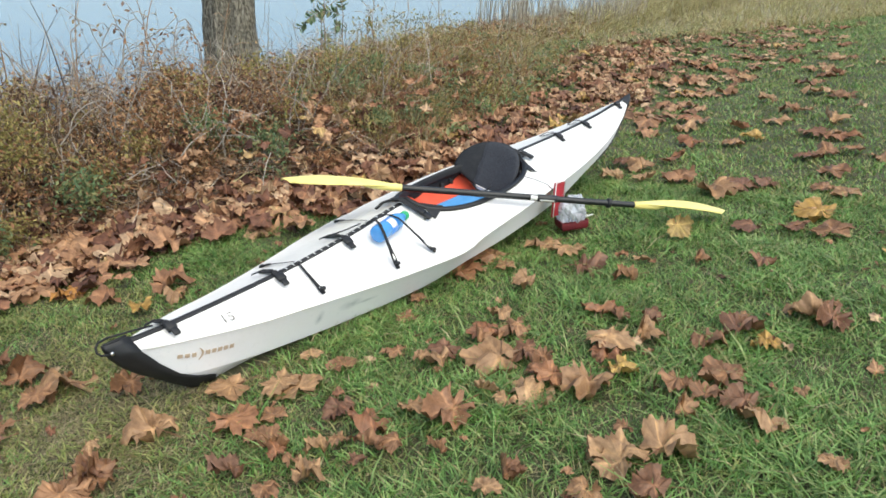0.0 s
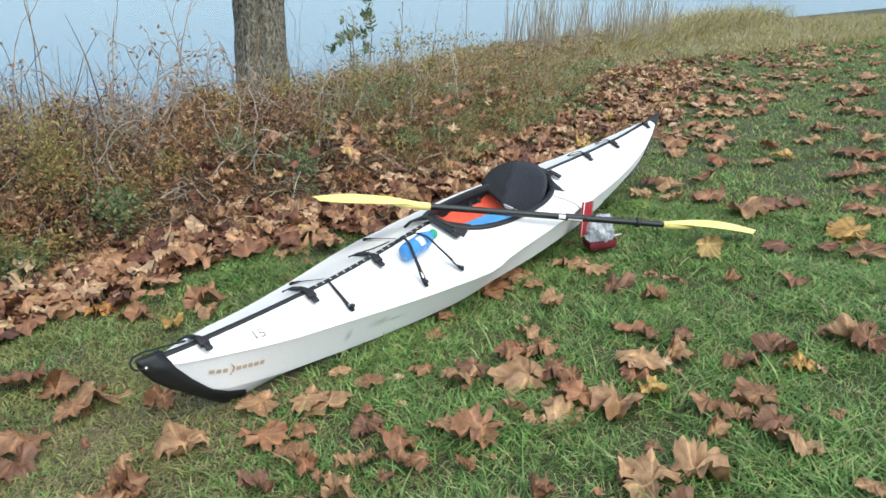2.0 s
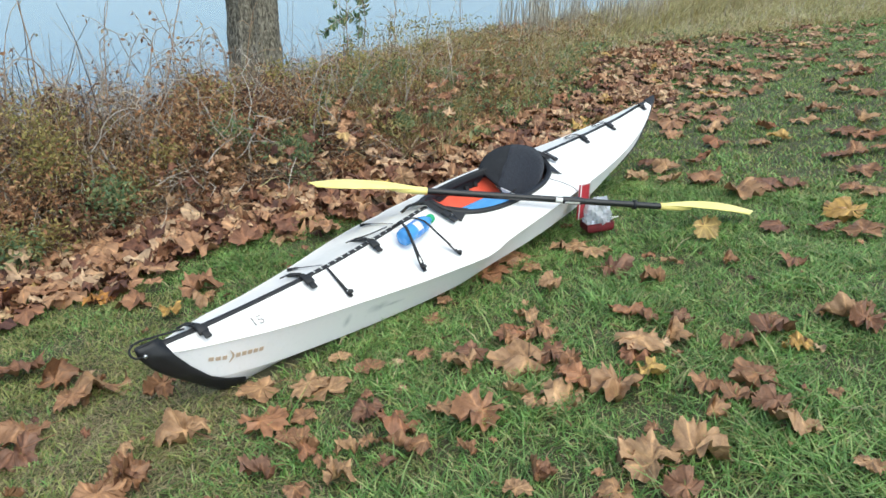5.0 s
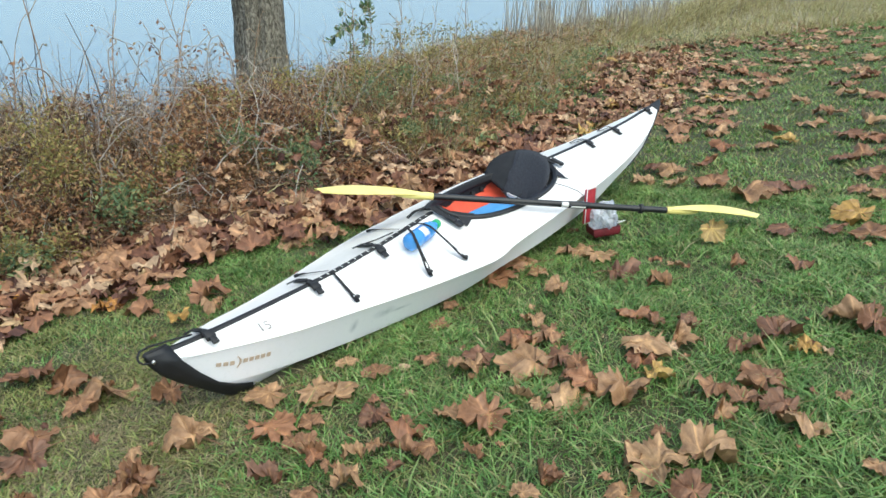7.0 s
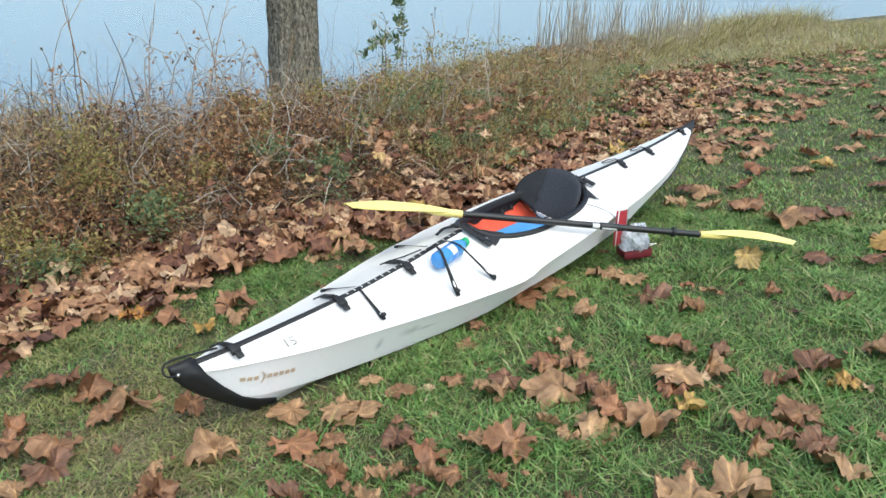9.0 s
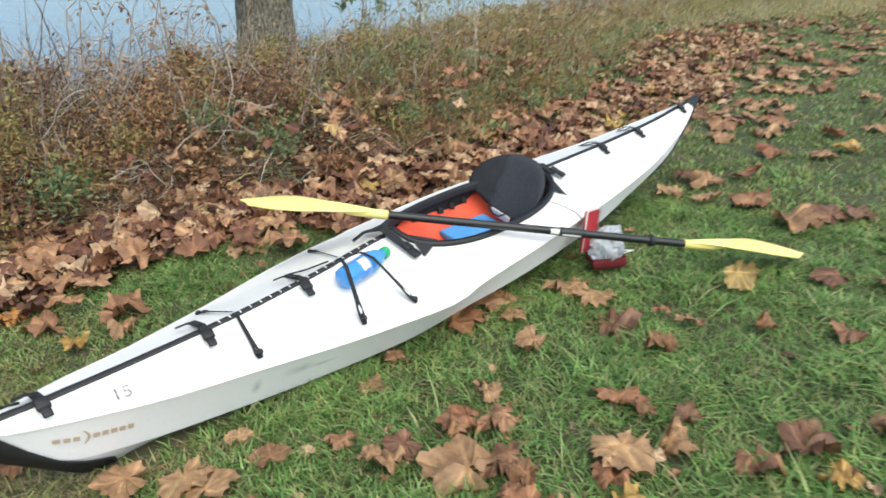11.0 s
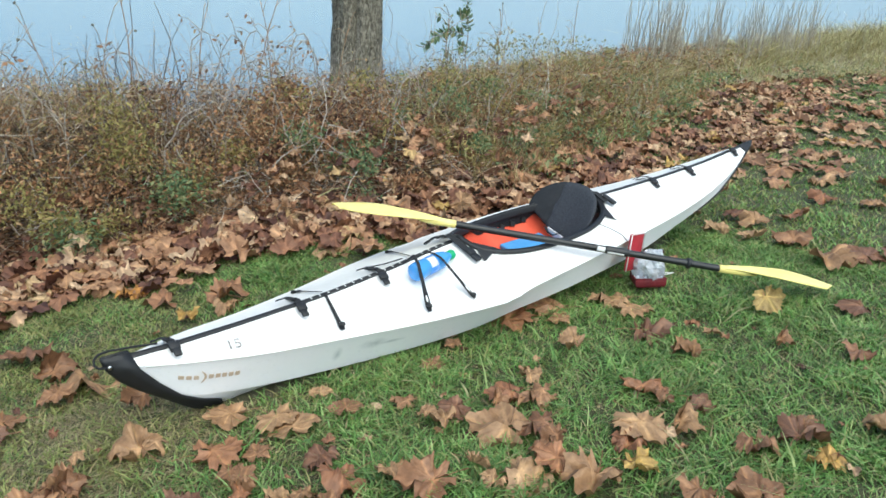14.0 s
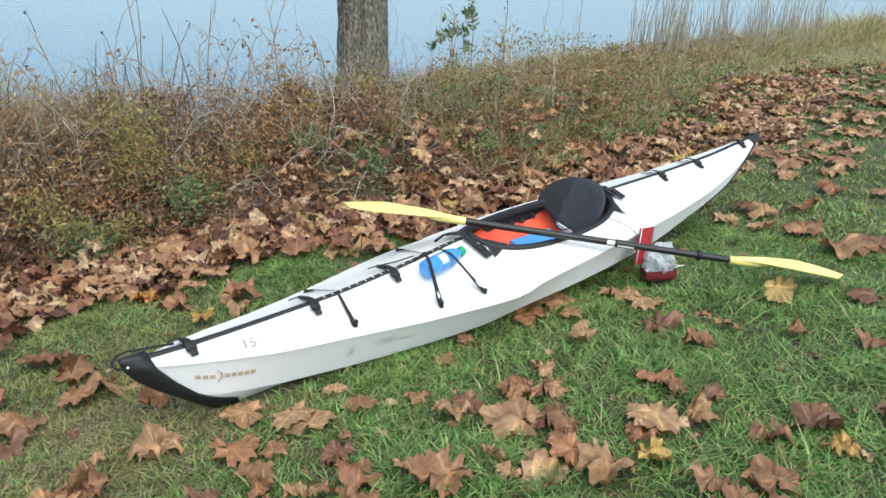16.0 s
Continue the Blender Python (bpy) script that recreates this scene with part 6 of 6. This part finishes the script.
def build_stalk(x, y, tall, lean, heads, seed, thick=0.006):
    """A tall dead weed with side twigs and dry seed heads."""
    s = new("dead_weed_stalk")
    s.location = SITE @ Vector((x, y, float(height(x, y))))
    tagged(s, "tall dead weed stalk with dry seed heads" if heads else "tall bare dead weed stalk in the thicket", "weed stalk", "dead stalks over the thicket")
    r = random.Random(seed)
    pts = [Vector((lean * tall * (k / 8) ** 2 + r.uniform(-0.012, 0.012), r.uniform(-0.012, 0.012), tall * k / 8)) for k in range(9)]
    part("stem", tube(pts, [thick * (1 - 0.08 * k) for k in range(9)], 6), TWIG, s)
    for j in range(4 + heads):
        q = pts[4 + j % 5]
        e = Vector((r.uniform(-1, 1), r.uniform(-0.7, 0.7), r.uniform(0.3, 1.2))).normalized() * r.uniform(0.08, 0.26)
        tip = q + e + Vector((0, 0, -0.02))
        twig = part("twig", tube([q, q + e * 0.6 + Vector((0, 0, 0.015)), tip], 0.0022, 5), TWIG, s)
        if j < heads:
            bm = bmesh.new()
            bmesh.ops.create_icosphere(bm, subdivisions=2, radius=0.009)
            for w in bm.verts:
                w.co *= 1 + 0.5 * noise.noise(w.co * 90 + Vector((seed, j, 0)))
                w.co += tip
            part("seed_head", bm, BARK, twig, "dry brown seed head")


for x, y, tall, lean, heads, seed in ((0.72, 2.9, 1.25, -0.12, 5, 1), (0.95, 3.1, 1.2, 0.1, 4, 2), (1.2, 3.0, 1.75, -0.06, 2, 3), (1.62, 3.1, 1.2, 0.12, 3, 4), (1.95, 2.9, 1.3, 0.25, 2, 5), (2.35, 3.2, 1.15, -0.1, 4, 6),
                                      (3.95, 3.0, 0.95, 0.02, 6, 7), (4.6, 3.0, 0.95, 0.04, 7, 8), (6.1, 3.3, 1.25, -0.03, 0, 9), (0.1, 2.8, 1.15, -0.2, 3, 10), (5.2, 3.1, 0.85, 0.1, 3, 11), (2.75, 3.0, 0.95, 0.2, 3, 12)):
    build_stalk(x, y, tall, lean, heads, seed)


def build_cane(x, y, tall, span, droop, seed, thick=0.006):
    """An arching bramble cane with short side twigs and a few shrivelled leaves."""
    c = new("bramble_cane")
    c.location = SITE @ Vector((x, y, float(height(x, y))))
    tagged(c, "grey arching bramble cane over the thicket", "bramble", "arching canes over the thicket")
    r = random.Random(seed)
    pts = []
    for k in range(15):
        t = k / 14
        pts.append(Vector((span * t ** 2.2 + r.uniform(-0.015, 0.015), r.uniform(-0.015, 0.015) + 0.05 * span * t, tall * math.sin(min(t * 1.35, 1.0) * math.pi / 2) - droop * max(0.0, t - 0.72) ** 1.5 * 4)))
    part("stem", tube(pts, [thick * (1 - 0.6 * k / 14) for k in range(15)], 6), CANE, c)
    V, F = [], []
    for j in range(9):
        q = pts[4 + (j * 7) % 11]
        e = Vector((r.uniform(-1, 1), r.uniform(-0.6, 0.6), r.uniform(-0.9, 0.8))).normalized() * r.uniform(0.06, 0.24)
        part("twig", tube([q, q + e * 0.55 + Vector((0, 0, 0.02)), q + e], [0.0026, 0.002, 0.0012], 5), CANE, c)
        for _ in range(4):
            p = q + e * r.uniform(0.3, 1.1)
            a = Vector((r.uniform(-1, 1), r.uniform(-1, 1), r.uniform(-1.5, 0.2))).normalized()
            b = a.cross(Vector((r.uniform(-1, 1), r.uniform(-1, 1), 0.3))).normalized()
            z, i = 0.03 * r.uniform(0.6, 1.5), len(V)
            V += [p, p + z * (0.5 * a + 0.25 * b), p + z * a, p + z * (0.5 * a - 0.25 * b)]
            F.append((i, i + 1, i + 2, i + 3))
    part("leaves", ([tuple(v) for v in V], [], F), RUST, c, "shrivelled brown leaves")


for x, y, tall, span, droop, seed in ((1.42, 2.75, 1.1, 0.32, 0.5, 1), (1.95, 2.8, 0.95, -0.3, 0.5, 2), (1.85, 2.9, 1.0, 0.4, 0.7, 3), (1.3, 2.9, 1.0, -0.5, 0.3, 4), (2.2, 2.8, 0.9, 0.35, 0.8, 5), (1.6, 2.6, 0.85, 0.5, 0.9, 6), (0.5, 2.7, 1.05, -0.4, 0.4, 7),
                                      (0.25, 2.9, 1.1, 0.35, 0.5, 8), (2.6, 2.9, 0.8, -0.4, 0.6, 9), (1.05, 2.3, 0.7, 0.6, 1.0, 10), (1.9, 2.2, 0.65, -0.55, 0.9, 11), (2.75, 2.2, 0.55, 0.5, 0.7, 12), (-0.4, 2.6, 1.1, 0.5, 0.5, 13), (0.05, 2.3, 0.85, -0.5, 0.9, 14)):
    build_cane(x, y, tall, span, droop, seed)


def build_branch():
    b = new("broken_branch")
    place(b, pose(3.0, 3.0, float(height(3.0, 3.0)), 0, 0, 20))
    tagged(b, "weathered grey broken branch at the foot of the tree", "branch")
    part("limb", tube([(-0.1, 0.1, 0.42), (0.0, 0.02, 0.36), (0.12, -0.02, 0.26), (0.25, 0.0, 0.12), (0.32, 0.02, 0.0)], [0.012, 0.02, 0.022, 0.024, 0.026], 8), CANE, b)
    part("fork", tube([(0.02, 0.0, 0.35), (0.14, 0.06, 0.38), (0.26, 0.06, 0.34), (0.36, 0.1, 0.3)], [0.015, 0.013, 0.011, 0.007], 7), CANE, b)
    part("fork", tube([(-0.5, -0.1, 0.2), (-0.2, -0.06, 0.25), (0.1, -0.03, 0.24)], [0.007, 0.01, 0.012], 7), CANE, b)


build_branch()


def build_twig(points, thick):
    t = new("dead_twig")
    tagged(t, "pale grey dead twig lying in the thicket", "twig", "pale twigs in the thicket")
    a, b, c = (Vector(p) for p in points)
    place(t, Matrix.Translation(b))
    part("stem", tube([a - b, (a - b) * 0.5 + Vector((0, 0, 0.015)), Vector((0, 0, 0)), (c - b) * 0.5 + Vector((0.01, 0, -0.01)), c - b], [thick, thick * 0.95, thick * 0.85, thick * 0.7, thick * 0.4], 6), CANE, t)
    part("side_twig", tube([(0, 0, 0), (0.04, -0.02, 0.05), (0.07, -0.02, 0.12)], [thick * 0.5, thick * 0.4, thick * 0.25], 5), CANE, t)


TWIGS = (
    [(1.18, 2.28, 0.53), (1.17, 2.21, 0.47), (1.17, 2.13, 0.41)],
    [(1.56, 1.81, 0.37), (1.76, 1.87, 0.46), (1.93, 1.88, 0.52)],
    [(1.93, 1.88, 0.52), (1.97, 1.77, 0.46), (2.0, 1.63, 0.4)],
    [(1.82, 2.09, 0.66), (1.78, 1.99, 0.55), (1.77, 1.84, 0.45)],
    [(1.57, 2.28, 0.72), (1.57, 2.18, 0.61), (1.59, 2.05, 0.51)],
    [(2.04, 1.86, 0.52), (1.89, 1.79, 0.45), (1.73, 1.74, 0.37)],
    [(0.49, 2.66, 0.9), (0.57, 2.61, 0.82), (0.65, 2.5, 0.66)],
    [(2.03, 1.63, 0.33), (2.09, 1.63, 0.24), (2.06, 1.5, 0.18)],
    [(1.56, 1.81, 0.25), (1.48, 1.84, 0.18), (1.37, 1.88, 0.24)],
    [(2.67, 2.14, 0.73), (2.86, 2.12, 0.69), (3.16, 2.16, 0.67)],
)
for i, points in enumerate(TWIGS):
    build_twig(points, 0.005 - 0.0002 * i)
